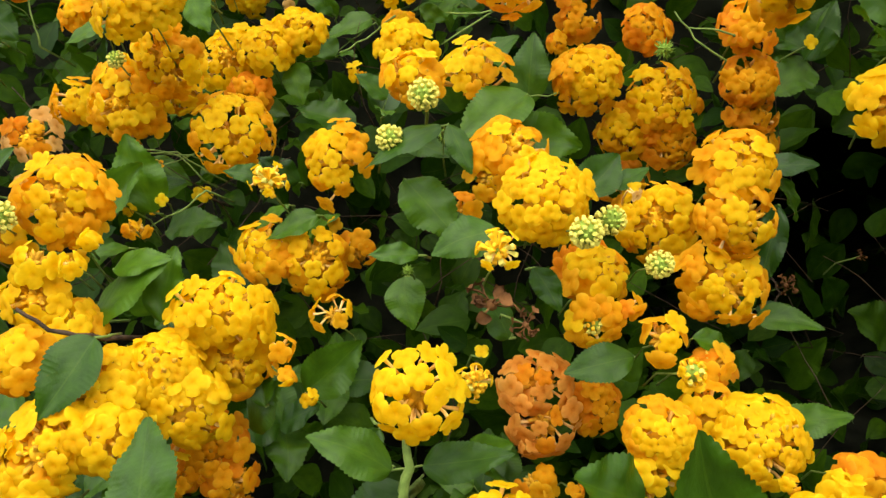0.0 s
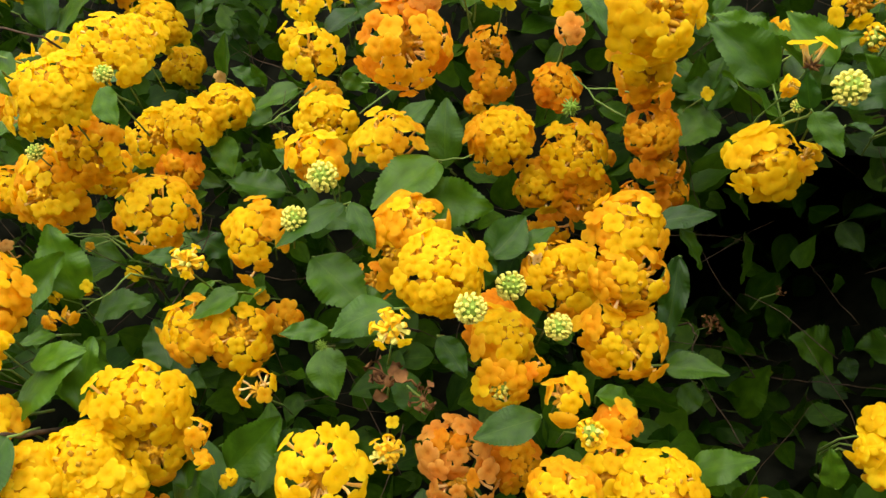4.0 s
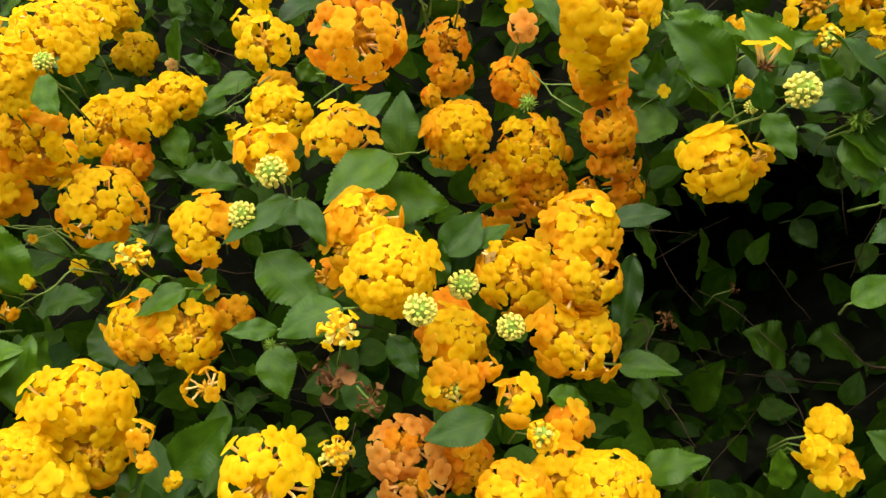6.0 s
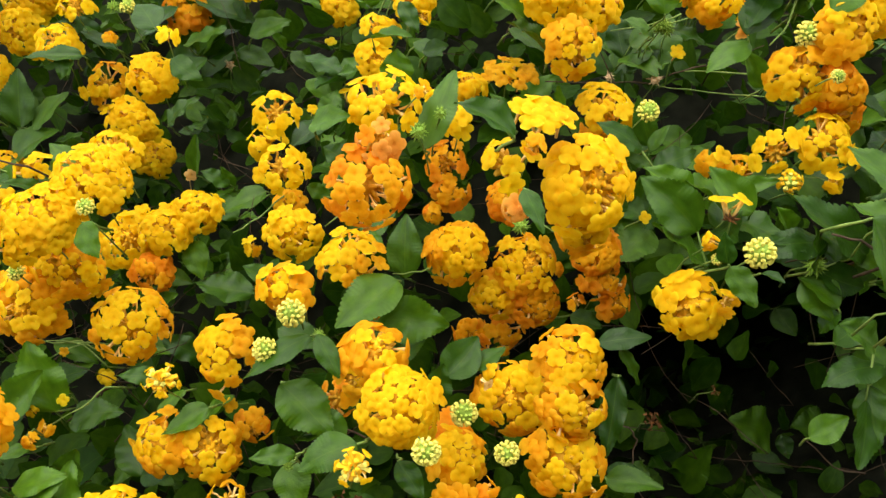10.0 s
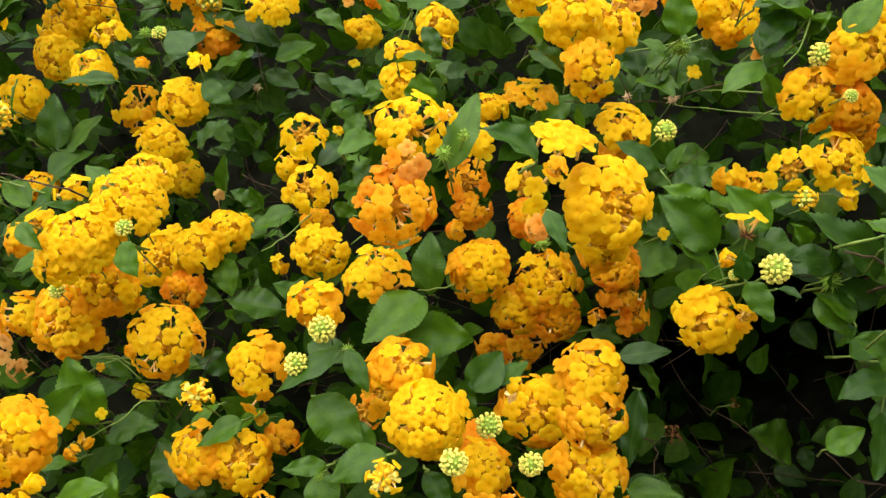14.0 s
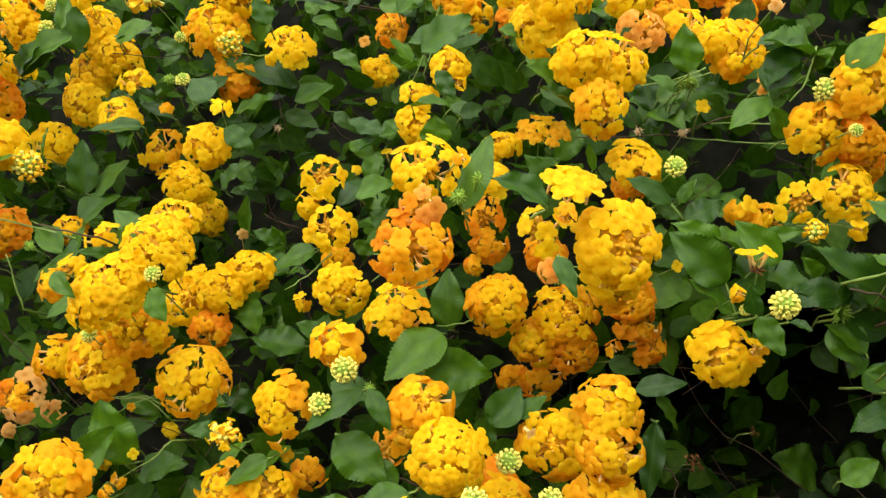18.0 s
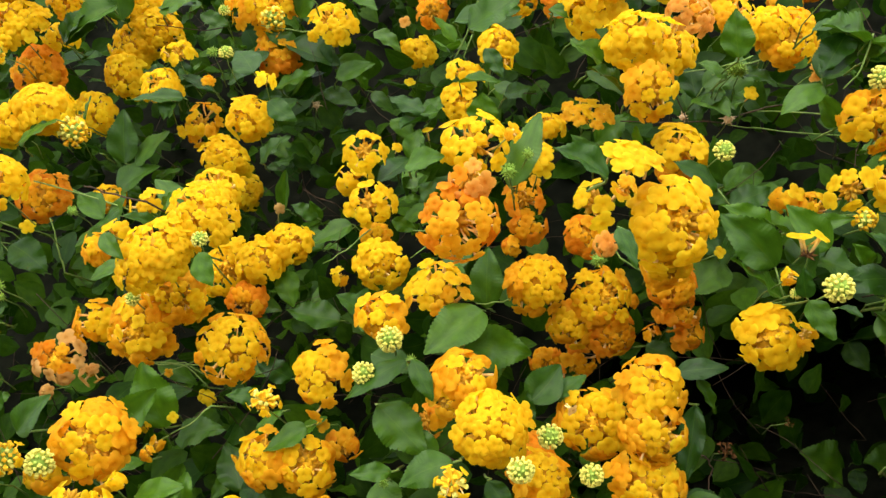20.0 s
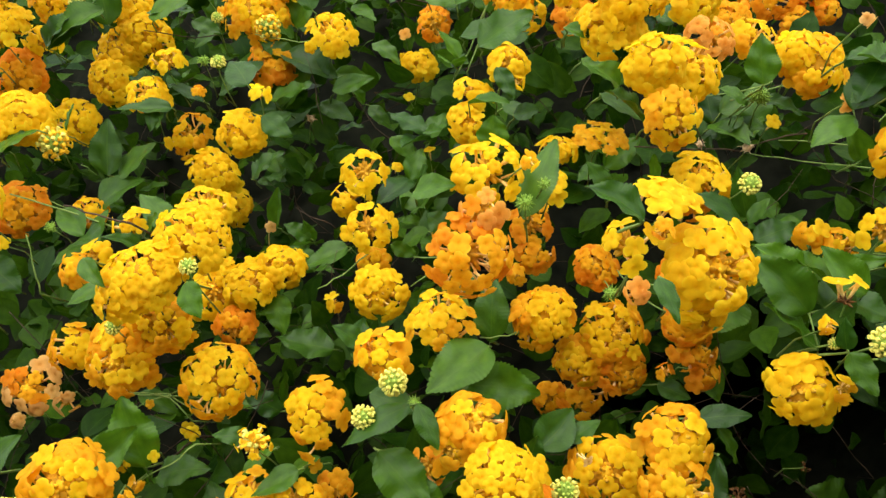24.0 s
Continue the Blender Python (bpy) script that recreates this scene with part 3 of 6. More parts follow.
head("few", "Y", (0.0622, 0.4254, 1.1093), 6.4, (0.25, -0.96, -0.16))
head("loose", "Y", (0.0377, 0.4343, 1.1054), 9.6, (0.15, -0.45, 0.88))
head("full", "Y", (0.0351, 0.4326, 1.0863), 12.4, (-0.04, -1.00, -0.02))
head("one", "G", (-0.0035, 0.6305, 1.1122), 4.1, (-0.00, -0.89, 0.46))
head("few", "Y", (-0.0933, 0.4876, 1.1114), 8.7, (0.03, -0.68, 0.73))
head("few", "O", (-0.1514, 0.5607, 1.1195), 6.5, (-0.00, -0.89, 0.46))
head("full", "Y", (-0.1084, 0.4977, 1.0881), 17.1, (0.08, -0.96, 0.26))
head("loose", "G", (-0.1726, 0.6009, 1.0883), 16.6, (-0.01, -0.93, 0.37))
head("full", "Y", (-0.1487, 0.5755, 1.0605), 18.8, (0.09, -0.93, 0.36))
head("full", "Y", (-0.1199, 0.4405, 1.0452), 14.1, (0.03, -0.68, 0.73))
head("full", "Y", (-0.1482, 0.6178, 1.0302), 16.4, (0.29, -0.90, 0.34))
head("dense", "Y", (-0.1070, 0.3655, 1.0370), 16.8, (0.12, -0.76, 0.63))
head("loose", "Y", (-0.1512, 0.4078, 1.0416), 9.5, (-0.27, -0.61, 0.74))
head("dense", "Y", (-0.1275, 0.3498, 1.0202), 19.7, (0.03, -0.68, 0.73))
head("full", "G", (-0.1356, 0.3884, 0.9931), 16.1, (-0.04, -1.00, 0.08))
head("full", "G", (-0.1871, 0.4160, 1.0162), 10.1, (-0.30, -0.83, 0.48))
head("loose", "Y", (-0.1747, 0.4165, 1.0248), 9.4, (-0.05, -0.44, 0.90))
head("ring", "Y", (-0.2619, 0.6130, 1.1029), 18.7, (0.11, -0.83, 0.54))
head("loose", "G", (-0.2389, 0.5635, 1.0359), 14.1, (-0.00, -0.89, 0.46))
head("full", "G", (-0.1547, 0.3860, 0.9735), 19.3, (-0.13, -0.99, 0.08))
head("bud", "L", (-0.1510, 0.3691, 0.9941), 5.0, (-0.27, -0.61, 0.74))
head("loose", "G", (-0.1969, 0.4227, 0.9711), 14.6, (-0.09, -0.82, 0.56))
head("full", "G", (-0.1486, 0.4425, 0.9753), 14.5, (0.25, -0.96, -0.16))
head("full", "Y", (-0.1279, 0.4767, 0.9901), 17.7, (0.09, -0.93, 0.36))
head("full", "Y", (-0.1032, 0.4646, 0.9954), 14.3, (0.11, -0.83, 0.54))
head("full", "Y", (-0.0850, 0.4707, 1.0044), 15.2, (0.32, -0.73, 0.61))
head("loose", "O", (-0.1135, 0.4588, 0.9704), 14.3, (0.06, -1.00, -0.03))
head("ring", "G", (-0.1073, 0.3922, 0.9561), 20.4, (0.25, -0.85, 0.46))
head("few", "Y", (-0.1459, 0.3516, 0.9286), 5.2, (0.10, -0.89, 0.45))
head("few", "G", (-0.1410, 0.3499, 0.9184), 6.4, (0.17, -0.97, 0.16))
head("one", "G", (-0.1266, 0.3993, 0.9255), 4.5, (0.09, -0.93, 0.36))
head("one", "G", (-0.1308, 0.3511, 0.9322), 3.5, (0.27, -0.95, 0.14))
head("one", "O", (-0.1532, 0.4125, 0.9387), 3.3, (0.28, -0.93, 0.24))
head("full", "G", (-0.0829, 0.3445, 0.9083), 15.1, (-0.29, -0.77, 0.57))
head("full", "G", (-0.0613, 0.3435, 0.9045), 15.7, (0.30, -0.85, 0.43))
head("pegs", "Y", (-0.0772, 0.3353, 0.9429), 8.9, (0.03, -0.68, 0.73))
head("loose", "G", (-0.0508, 0.3549, 0.9470), 16.5, (-0.22, -0.93, 0.28))
head("bud", "C", (-0.0214, 0.3021, 0.9647), 6.3, (0.19, -0.92, 0.35))
head("loose", "O", (-0.0450, 0.3748, 0.9000), 9.8, (0.16, -0.99, -0.04))
head("one", "O", (-0.0560, 0.3742, 0.9137), 4.6, (-0.01, -0.93, 0.37))
head("full", "G", (-0.0127, 0.3214, 0.9851), 13.8, (-0.29, -0.77, 0.57))
head("bud", "C", (-0.0078, 0.2971, 0.9814), 6.9, (-0.02, -0.96, 0.27))
head("umbel", "G", (0.0142, 0.3880, 0.9811), 18.9, (-0.3, -0.45, 0.84))
head("full", "G", (0.0227, 0.3890, 0.9603), 11.2, (0.47, -0.87, 0.11))
head("full", "Y", (-0.0210, 0.4264, 0.9945), 15.4, (0.07, -0.98, 0.17))
head("loose", "Y", (-0.0259, 0.4437, 1.0298), 14.3, (0.10, -0.89, 0.45))
head("loose", "Y", (-0.0286, 0.4657, 1.0613), 13.3, (0.02, -0.77, 0.64))
head("loose", "Y", (-0.0422, 0.5017, 1.0423), 12.0, (-0.20, -0.86, 0.47))
head("full", "G", (-0.0259, 0.4653, 1.0058), 9.8, (-0.03, -0.98, 0.17))
head("few", "G", (-0.0528, 0.4658, 0.9811), 8.0, (-0.00, -0.89, 0.46))
head("one", "G", (-0.0096, 0.4998, 1.0632), 3.8, (0.24, -0.56, 0.79))
head("one", "G", (-0.0102, 0.4977, 1.0513), 3.8, (0.28, -0.93, 0.24))
head("one", "G", (0.0108, 0.5009, 1.0728), 4.1, (0.05, -0.45, 0.89))
head("ring", "O", (0.0268, 0.3294, 1.0293), 19.4, (0.25, -0.95, -0.1))
head("loose", "Y", (0.0376, 0.3424, 1.0651), 15.3, (0.11, -0.83, 0.54))
head("loose", "P", (0.0329, 0.3241, 1.0491), 10.3, (-0.13, -0.98, 0.18))
head("few", "G", (0.0546, 0.3243, 1.0687), 6.7, (0.50, -0.77, 0.40))
head("loose", "O", (0.0714, 0.4654, 1.0244), 12.8, (0.11, -0.83, 0.54))
head("loose", "O", (0.0724, 0.4617, 1.0066), 11.3, (0.19, -0.92, 0.35))
head("few", "O", (0.0605, 0.4575, 0.9951), 9.3, (-0.14, -0.99, -0.02))
head("full", "G", (0.0717, 0.4109, 0.9785), 18.6, (0.09, -0.93, 0.36))
head("loose", "G", (0.0923, 0.4193, 0.9498), 16.3, (-0.13, -0.98, 0.18))
head("full", "G", (0.1100, 0.4168, 0.9662), 18.2, (0.10, -0.86, 0.50))
head("full", "O", (0.1155, 0.4174, 0.9448), 15.6, (0.16, -0.99, -0.04))
head("loose", "O", (0.0971, 0.4424, 0.9195), 13.5, (-0.05, -0.99, -0.13))
head("loose", "O", (0.0799, 0.4619, 0.9163), 11.7, (-0.34, -0.94, -0.01))
head("full", "O", (0.1447, 0.3893, 0.9774), 13.8, (-0.01, -0.99, 0.12))
head("full", "O", (0.1413, 0.3846, 1.0016), 14.1, (0.03, -0.81, 0.59))
head("full", "O", (0.1043, 0.4310, 1.0019), 13.7, (0.00, -0.95, 0.31))
head("few", "O", (0.1353, 0.3997, 0.9477), 7.1, (-0.32, -0.90, 0.29))
head("loose", "O", (0.1572, 0.4009, 0.9449), 9.6, (0.16, -0.98, 0.06))
head("full", "Y", (0.1083, 0.2507, 1.0318), 17.4, (0.23, -0.94, 0.25))
head("full", "G", (0.1092, 0.2631, 1.0152), 11.7, (-0.06, -0.94, -0.34))
head("loose", "Y", (0.0798, 0.2501, 1.0415), 9.2, (-0.39, -0.73, 0.57))
head("few", "P", (0.0803, 0.2387, 1.0273), 6.9, (-0.26, -0.94, -0.22))
head("flat", "Y", (0.0930, 0.2449, 1.0593), 9.8, (0.25, -0.43, 0.87))
head("few", "O", (0.0871, 0.2303, 1.0492), 5.5, (-0.23, -0.97, 0.09))
head("full", "Y", (0.0852, 0.4393, 1.0695), 9.9, (0.02, -0.77, 0.64))
head("loose", "Y", (0.0738, 0.3957, 1.0543), 9.7, (-0.20, -0.86, 0.47))
head("loose", "Y", (0.1539, 0.3944, 1.0531), 14.9, (0.03, -0.68, 0.73))
head("loose", "O", (0.1541, 0.4081, 1.0413), 10.1, (-0.24, -0.97, -0.01))
head("bud", "L", (0.1664, 0.3611, 1.0522), 6.3, (0.10, -0.89, 0.45))
head("flat", "G", (0.1105, 0.4480, 1.0757), 15.7, (0.14, -0.58, 0.80))
head("full", "Y", (0.1480, 0.4033, 1.1088), 16.8, (0.32, -0.73, 0.61))
head("full", "Y", (0.1248, 0.3805, 1.1138), 15.3, (-0.29, -0.77, 0.57))
head("full", "G", (0.1325, 0.3746, 1.0861), 13.4, (-0.05, -0.99, -0.13))
head("one", "G", (0.2029, 0.4202, 1.0814), 5.2, (-0.02, -0.96, 0.27))
head("full", "G", (0.2250, 0.4213, 1.1104), 17.5, (0.17, -0.97, 0.16))
head("loose", "Y", (0.2128, 0.4204, 1.1180), 12.7, (-0.27, -0.61, 0.74))
head("full", "G", (0.2545, 0.3394, 1.0850), 16.4, (0.28, -0.93, 0.24))
head("full", "G", (0.2351, 0.3462, 1.0648), 14.5, (-0.25, -0.96, -0.12))
head("full", "O", (0.2529, 0.3436, 1.0575), 12.7, (0.14, -0.92, -0.36))
head("loose", "O", (0.2684, 0.3704, 1.0432), 12.4, (-0.06, -0.94, -0.34))
head("bud", "C", (0.2363, 0.3416, 1.0836), 6.8, (-0.22, -0.93, 0.28))
head("bud", "L", (0.2392, 0.3197, 1.0636), 3.6, (0.07, -0.98, 0.17))
head("loose", "Y", (0.2430, 0.3391, 1.0325), 15.0, (-0.00, -0.89, 0.46))
head("loose", "Y", (0.2199, 0.3376, 1.0303), 10.3, (-0.29, -0.77, 0.57))
head("open", "C", (0.2240, 0.3317, 1.0163), 6.0, (-0.25, -0.96, -0.12))
head("few", "Y", (0.2442, 0.3317, 1.0146), 7.1, (0.25, -0.96, -0.16))
head("few", "G", (0.2552, 0.3333, 1.0251), 7.6, (0.39, -0.86, 0.32))
head("loose", "G", (0.2229, 0.3874, 1.0154), 11.7, (0.19, -0.92, 0.35))
head("loose", "G", (0.2095, 0.3874, 1.0217), 7.8, (-0.28, -0.70, 0.66))
head("flat2", "Y", (0.1788, 0.2888, 1.0159), 6.5, (0.07, -0.14, 0.99))
head("few", "G", (0.1633, 0.2753, 1.0025), 5.8, (-0.10, -0.88, 0.47))
head("bud", "L", (0.1659, 0.2732, 0.9958), 2.8, (0.09, -0.93, 0.36))
head("bud", "C", (0.1724, 0.2497, 1.0024), 6.7, (-0.00, -0.89, 0.46))
head("full", "Y", (0.1573, 0.2810, 0.9757), 14.6, (-0.11, -0.92, 0.37))
head("few", "G", (0.1693, 0.2731, 0.9780), 7.5, (0.48, -0.85, 0.21))
head("full", "G", (0.0248, 0.3068, 0.9577), 14.6, (0.23, -0.67, 0.71))
head("full", "G", (0.0177, 0.3027, 0.9490), 8.1, (-0.13, -0.99, 0.08))
head("dense", "Y", (0.0352, 0.2714, 0.9457), 16.3, (0.12, -0.76, 0.63))
head("bud", "C", (0.0438, 0.2322, 0.9439), 6.0, (0.07, -0.98, 0.17))
head("full", "O", (0.0564, 0.3150, 0.9082), 13.0, (0.26, -0.96, 0.05))
head("bud", "L", (0.0614, 0.2866, 0.9344), 6.7, (0.09, -0.93, 0.36))
head("full", "G", (0.1087, 0.2910, 0.9518), 16.2, (0.11, -0.83, 0.54))
head("full", "G", (0.1066, 0.2813, 0.9340), 13.4, (0.16, -0.99, -0.04))
head("full", "G", (0.0880, 0.3250, 0.9245), 17.3, (-0.31, -0.87, 0.38))
head("one", "R", (0.0740, 0.2999, 0.9408), 3.3, (0.6, -0.75, -0.25))
head("full", "G", (0.1033, 0.2827, 0.9108), 15.6, (-0.01, -0.93, 0.37))
head("bud", "C", (0.0774, 0.2738, 0.9206), 6.0, (-0.01, -0.93, 0.37))
head("pegs", "C", (0.0171, 0.2411, 0.9361), 7.3, (0.02, -0.77, 0.64))
head("loose", "O", (0.0047, 0.3337, 0.9278), 9.4, (-0.33, -0.94, 0.09))
head("full", "Y", (-0.3024, 0.5696, 1.1977), 19.1, (0.08, -0.80, 0.60))
head("full", "Y", (-0.2885, 0.5602, 1.1699), 21.7, (0.08, -0.72, 0.69))
head("open", "G", (-0.2947, 0.5288, 1.1471), 12.1, (-0.25, -0.96, 0.14))
head("full", "O", (-0.2958, 0.6011, 1.1388), 19.2, (0.24, -0.97, -0.09))
head("loose", "G", (-0.2806, 0.6391, 1.1975), 20.0, (0.16, -0.98, 0.12))
head("loose", "Y", (-0.2858, 0.6401, 1.2142), 17.9, (-0.12, -0.78, 0.61))
head("bud", "C", (-0.2518, 0.6133, 1.1937), 8.2, (0.07, -0.95, 0.32))
head("bud", "C", (-0.2467, 0.6157, 1.2121), 6.3, (0.27, -0.92, 0.30))
head("loose", "Y", (-0.2768, 0.6018, 1.1645), 12.1, (0.35, -0.93, 0.10))
head("full", "Y", (-0.2285, 0.6456, 1.1926), 21.2, (0.17, -0.85, 0.50))
head("full", "Y", (-0.2096, 0.6364, 1.1676), 21.0, (0.36, -0.91, 0.20))
head("full", "Y", (-0.2291, 0.6341, 1.1580), 21.0, (-0.03, -0.95, 0.32))
head("full", "Y", (-0.2365, 0.6190, 1.1331), 17.6, (-0.15, -0.99, 0.03))
head("pegs", "Y", (-0.1507, 0.5563, 1.1997), 17.6, (-0.5, -0.4, 0.75))
head("open", "C", (-0.1014, 0.5742, 1.1635), 10.9, (0.25, -0.96, 0.11))
head("bud", "L", (-0.1370, 0.5726, 1.1716), 5.0, (0.08, -0.80, 0.60))
head("full", "Y", (-0.0923, 0.5981, 1.2019), 17.6, (0.17, -0.94, 0.31))
head("loose", "Y", (-0.1132, 0.6037, 1.2135), 12.8, (-0.12, -0.78, 0.61))
head("loose", "Y", (-0.2191, 0.6168, 1.2206), 17.2, (0.08, -0.80, 0.60))
head("full", "Y", (-0.2437, 0.4880, 1.1036), 19.5, (0.18, -0.71, 0.69))
head("full", "Y", (-0.2657, 0.4838, 1.0938), 15.2, (-0.23, -0.87, 0.43))
head("open", "Y", (-0.2215, 0.4801, 1.0871), 11.2, (0.26, -0.94, 0.21))
head("loose", "Y", (-0.2864, 0.4820, 1.1032), 12.7, (-0.13, -0.85, 0.52))
head("loose", "Y", (-0.2585, 0.4041, 1.0812), 14.7, (0.08, -0.86, 0.51))
head("full", "Y", (-0.2852, 0.4125, 1.0807), 12.7, (-0.13, -0.93, 0.33))
head("loose", "Y", (-0.2410, 0.4141, 1.0599), 18.7, (0.18, -0.71, 0.69))
head("full", "O", (-0.2614, 0.5090, 1.0443), 17.8, (0.25, -0.97, 0.01))
head("full", "G", (-0.2559, 0.3631, 0.9904), 17.2, (0.07, -0.91, 0.41))
head("loose", "G", (-0.2375, 0.3618, 0.9971), 11.0, (0.37, -0.79, 0.48))
head("loose", "Y", (-0.2174, 0.2784, 0.9881), 13.5, (-0.13, -0.90, 0.42))
head("few", "G", (-0.2494, 0.3860, 0.9548), 9.0, (0.27, -0.83, 0.49))
head("few", "G", (-0.2612, 0.3842, 0.9470), 8.3, (-0.03, -0.95, 0.32))
head("loose", "O", (-0.2714, 0.3843, 0.9323), 11.0, (-0.14, -0.98, 0.13))
head("bud", "L", (-0.2056, 0.2710, 0.9590), 6.6, (0.08, -0.49, 0.87))
head("loose", "T", (-0.2140, 0.4041, 0.9530), 15.0, (0.17, -0.90, 0.41))
head("few", "R", (-0.2095, 0.4323, 0.9365), 9.9, (0.35, -0.94, -0.00))
head("few", "R", (-0.2375, 0.4289, 0.9272), 6.8, (-0.25, -0.96, 0.14))
head("full", "G", (-0.1465, 0.2921, 0.9452), 17.6, (0.27, -0.88, 0.40))
head("open", "C", (-0.1756, 0.2713, 0.9465), 8.0, (0.08, -0.72, 0.69))
head("bud", "C", (-0.1609, 0.2717, 0.9434), 7.4, (0.28, -0.76, 0.59))
head("loose", "Y", (-0.1917, 0.2728, 0.9381), 11.3, (-0.12, -0.78, 0.61))
head("few", "Y", (-0.1256, 0.2648, 0.9355), 6.2, (0.38, -0.64, 0.67))
head("few", "C", (-0.1318, 0.3139, 0.9278), 5.9, (0.55, -0.83, 0.07))
head("one", "Y", (-0.2508, 0.4605, 1.0289), 5.5, (0.27, -0.88, 0.40))
head("full", "Y", (-0.3122, 0.4867, 1.1329), 17.0, (-0.02, -0.86, 0.51))
head("open", "C", (-0.2977, 0.4586, 1.1137), 9.2, (0.16, -0.98, 0.12))
head("full", "Y", (-0.3217, 0.4876, 1.1535), 14.4, (-0.23, -0.87, 0.43))
head("loose", "Y", (-0.3334, 0.5576, 1.2071), 12.2, (0.28, -0.76, 0.59))
head("full", "G", (0.0724, 0.5651, 1.1797), 20.3, (0.08, -0.86, 0.51))
head("loose", "G", (0.0842, 0.5603, 1.1633), 13.7, (0.33, -0.92, -0.21))
head("loose", "Y", (0.0467, 0.5616, 1.1938), 12.8, (-0.22, -0.76, 0.61))
head("few", "O", (0.0228, 0.6566, 1.1731), 14.1, (-0.02, -0.86, 0.51))
head("one", "P", (-0.0049, 0.6516, 1.1637), 6.0, (0.07, -0.95, 0.32))
head("full", "Y", (0.1103, 0.5215, 1.1754), 15.4, (0.08, -0.86, 0.51))
head("full", "O", (0.1099, 0.5184, 1.1563), 13.7, (0.06, -0.99, 0.12))
head("full", "Y", (0.1231, 0.4149, 1.1524), 20.4, (0.17, -0.85, 0.50))
head("full", "Y", (0.1144, 0.4210, 1.1355), 17.2, (-0.25, -0.96, 0.14))
head("full", "Y", (0.1058, 0.4286, 1.1404), 10.9, (-0.45, -0.88, 0.14))
head("full", "Y", (0.1862, 0.5047, 1.1607), 17.4, (0.27, -0.92, 0.30))
head("loose", "P", (0.1775, 0.4522, 1.1309), 13.6, (0.35, -0.93, 0.10))
head("full", "G", (0.1429, 0.4669, 1.1728), 15.5, (0.08, -0.80, 0.60))
head("full", "O", (0.2261, 0.5562, 1.1514), 17.1, (0.07, -0.95, 0.32))
head("loose", "G", (0.2227, 0.5021, 1.1320), 16.5, (0.37, -0.73, 0.58))
head("loose", "O", (0.2796, 0.6137, 1.1801), 20.5, (-0.13, -0.93, 0.33))
head("full", "O", (0.3103, 0.6165, 1.1837), 19.5, (0.27, -0.83, 0.49))
head("loose", "O", (0.3213, 0.6109, 1.1617), 12.6, (0.35, -0.93, 0.10))
head("full", "O", (0.2986, 0.6106, 1.1520), 16.5, (0.27, -0.92, 0.30))
head("few", "R", (0.2243, 0.3675, 1.1280), 6.0, (0.27, -0.83, 0.49))
head("few", "P", (0.2191, 0.3725, 1.0892), 6.2, (0.27, -0.92, 0.30))
head("loose", "G", (-0.1439, 0.2930, 0.9327), 10.6, (0.42, -0.80, 0.42))
head("loose", "Y", (-0.1497, 0.2697, 0.9259), 9.0, (0.02, -0.89, 0.45))
head("few", "Y", (-0.1348, 0.2679, 0.9258), 6.9, (0.32, -0.84, 0.43))
head("full", "G", (-0.1702, 0.2918, 0.9307), 9.2, (-0.28, -0.80, 0.54))
head("full", "Y", (-0.1517, 0.2730, 0.9103), 13.7, (0.02, -0.89, 0.45))
head("full", "G", (-0.1489, 0.2476, 0.8974), 12.3, (-0.08, -0.89, 0.45))
head("full", "G", (-0.1399, 0.2699, 0.9012), 11.0, (0.22, -0.82, 0.53))
head("full", "Y", (-0.0841, 0.2746, 0.9042), 16.9, (0.23, -0.58, 0.78))
head("full", "G", (-0.0816, 0.2781, 0.8832), 14.2, (0.32, -0.92, 0.25))
head("few", "G", (-0.0609, 0.2663, 0.8936), 7.1, (0.62, -0.73, 0.29))
head("few", "G", (-0.0600, 0.2633, 0.8830), 6.2, (0.61, -0.79, -0.00))
head("dense", "Y", (-0.1039, 0.2591, 0.8874), 17.2, (0.03, -0.78, 0.63))
head("full", "Y", (-0.1202, 0.2473, 0.8832), 17.4, (-0.18, -0.82, 0.54))
head("full", "Y", (-0.0948, 0.2555, 0.8756), 15.8, (0.32, -0.94, 0.15))
head("full", "Y", (-0.1338, 0.2325, 0.8709), 17.5, (-0.08, -0.89, 0.45))
head("full", "G", (-0.1469, 0.2292, 0.8624), 15.9, (-0.28, -0.92, 0.26))
head("full", "Y", (-0.1137, 0.2317, 0.8753), 11.9, (0.32, -0.92, 0.25))
head("full", "O", (-0.0947, 0.2774, 0.8475), 16.0, (0.32, -0.94, 0.15))
head("full", "O", (-0.1090, 0.2740, 0.8397), 13.6, (-0.19, -0.98, -0.04))
head("full", "O", (-0.0876, 0.2720, 0.8356), 10.7, (0.21, -0.94, -0.26))
head("ring", "Y", (-0.0103, 0.2285, 0.8926), 15.5, (0.02, -0.80, 0.60))
head("pegs", "C", (0.0090, 0.2639, 0.8795), 7.1, (0.12, -0.83, 0.54))
head("one", "G", (0.0121, 0.2666, 0.8908), 2.7, (0.03, -0.61, 0.79))
head("loose", "P", (0.0345, 0.2875, 0.8677), 14.7, (-0.17, -0.76, 0.63))
head("loose", "P", (0.0365, 0.2832, 0.8538), 13.2, (0.01, -1.00, -0.04))
head("full", "O", (0.0593, 0.2992, 0.8517), 12.9, (0.42, -0.88, 0.23))
head("few", "P", (0.0304, 0.2771, 0.8460), 6.2, (-0.19, -0.98, -0.04))
head("loose", "O", (0.0325, 0.2745, 0.8305), 7.5, (0.02, -0.89, 0.45))
head("few", "O", (0.0490, 0.2726, 0.8285), 5.8, (0.02, -0.89, 0.45))
head("few", "G", (-0.0527, 0.2687, 0.8719), 4.7, (0.22, -0.87, 0.44))
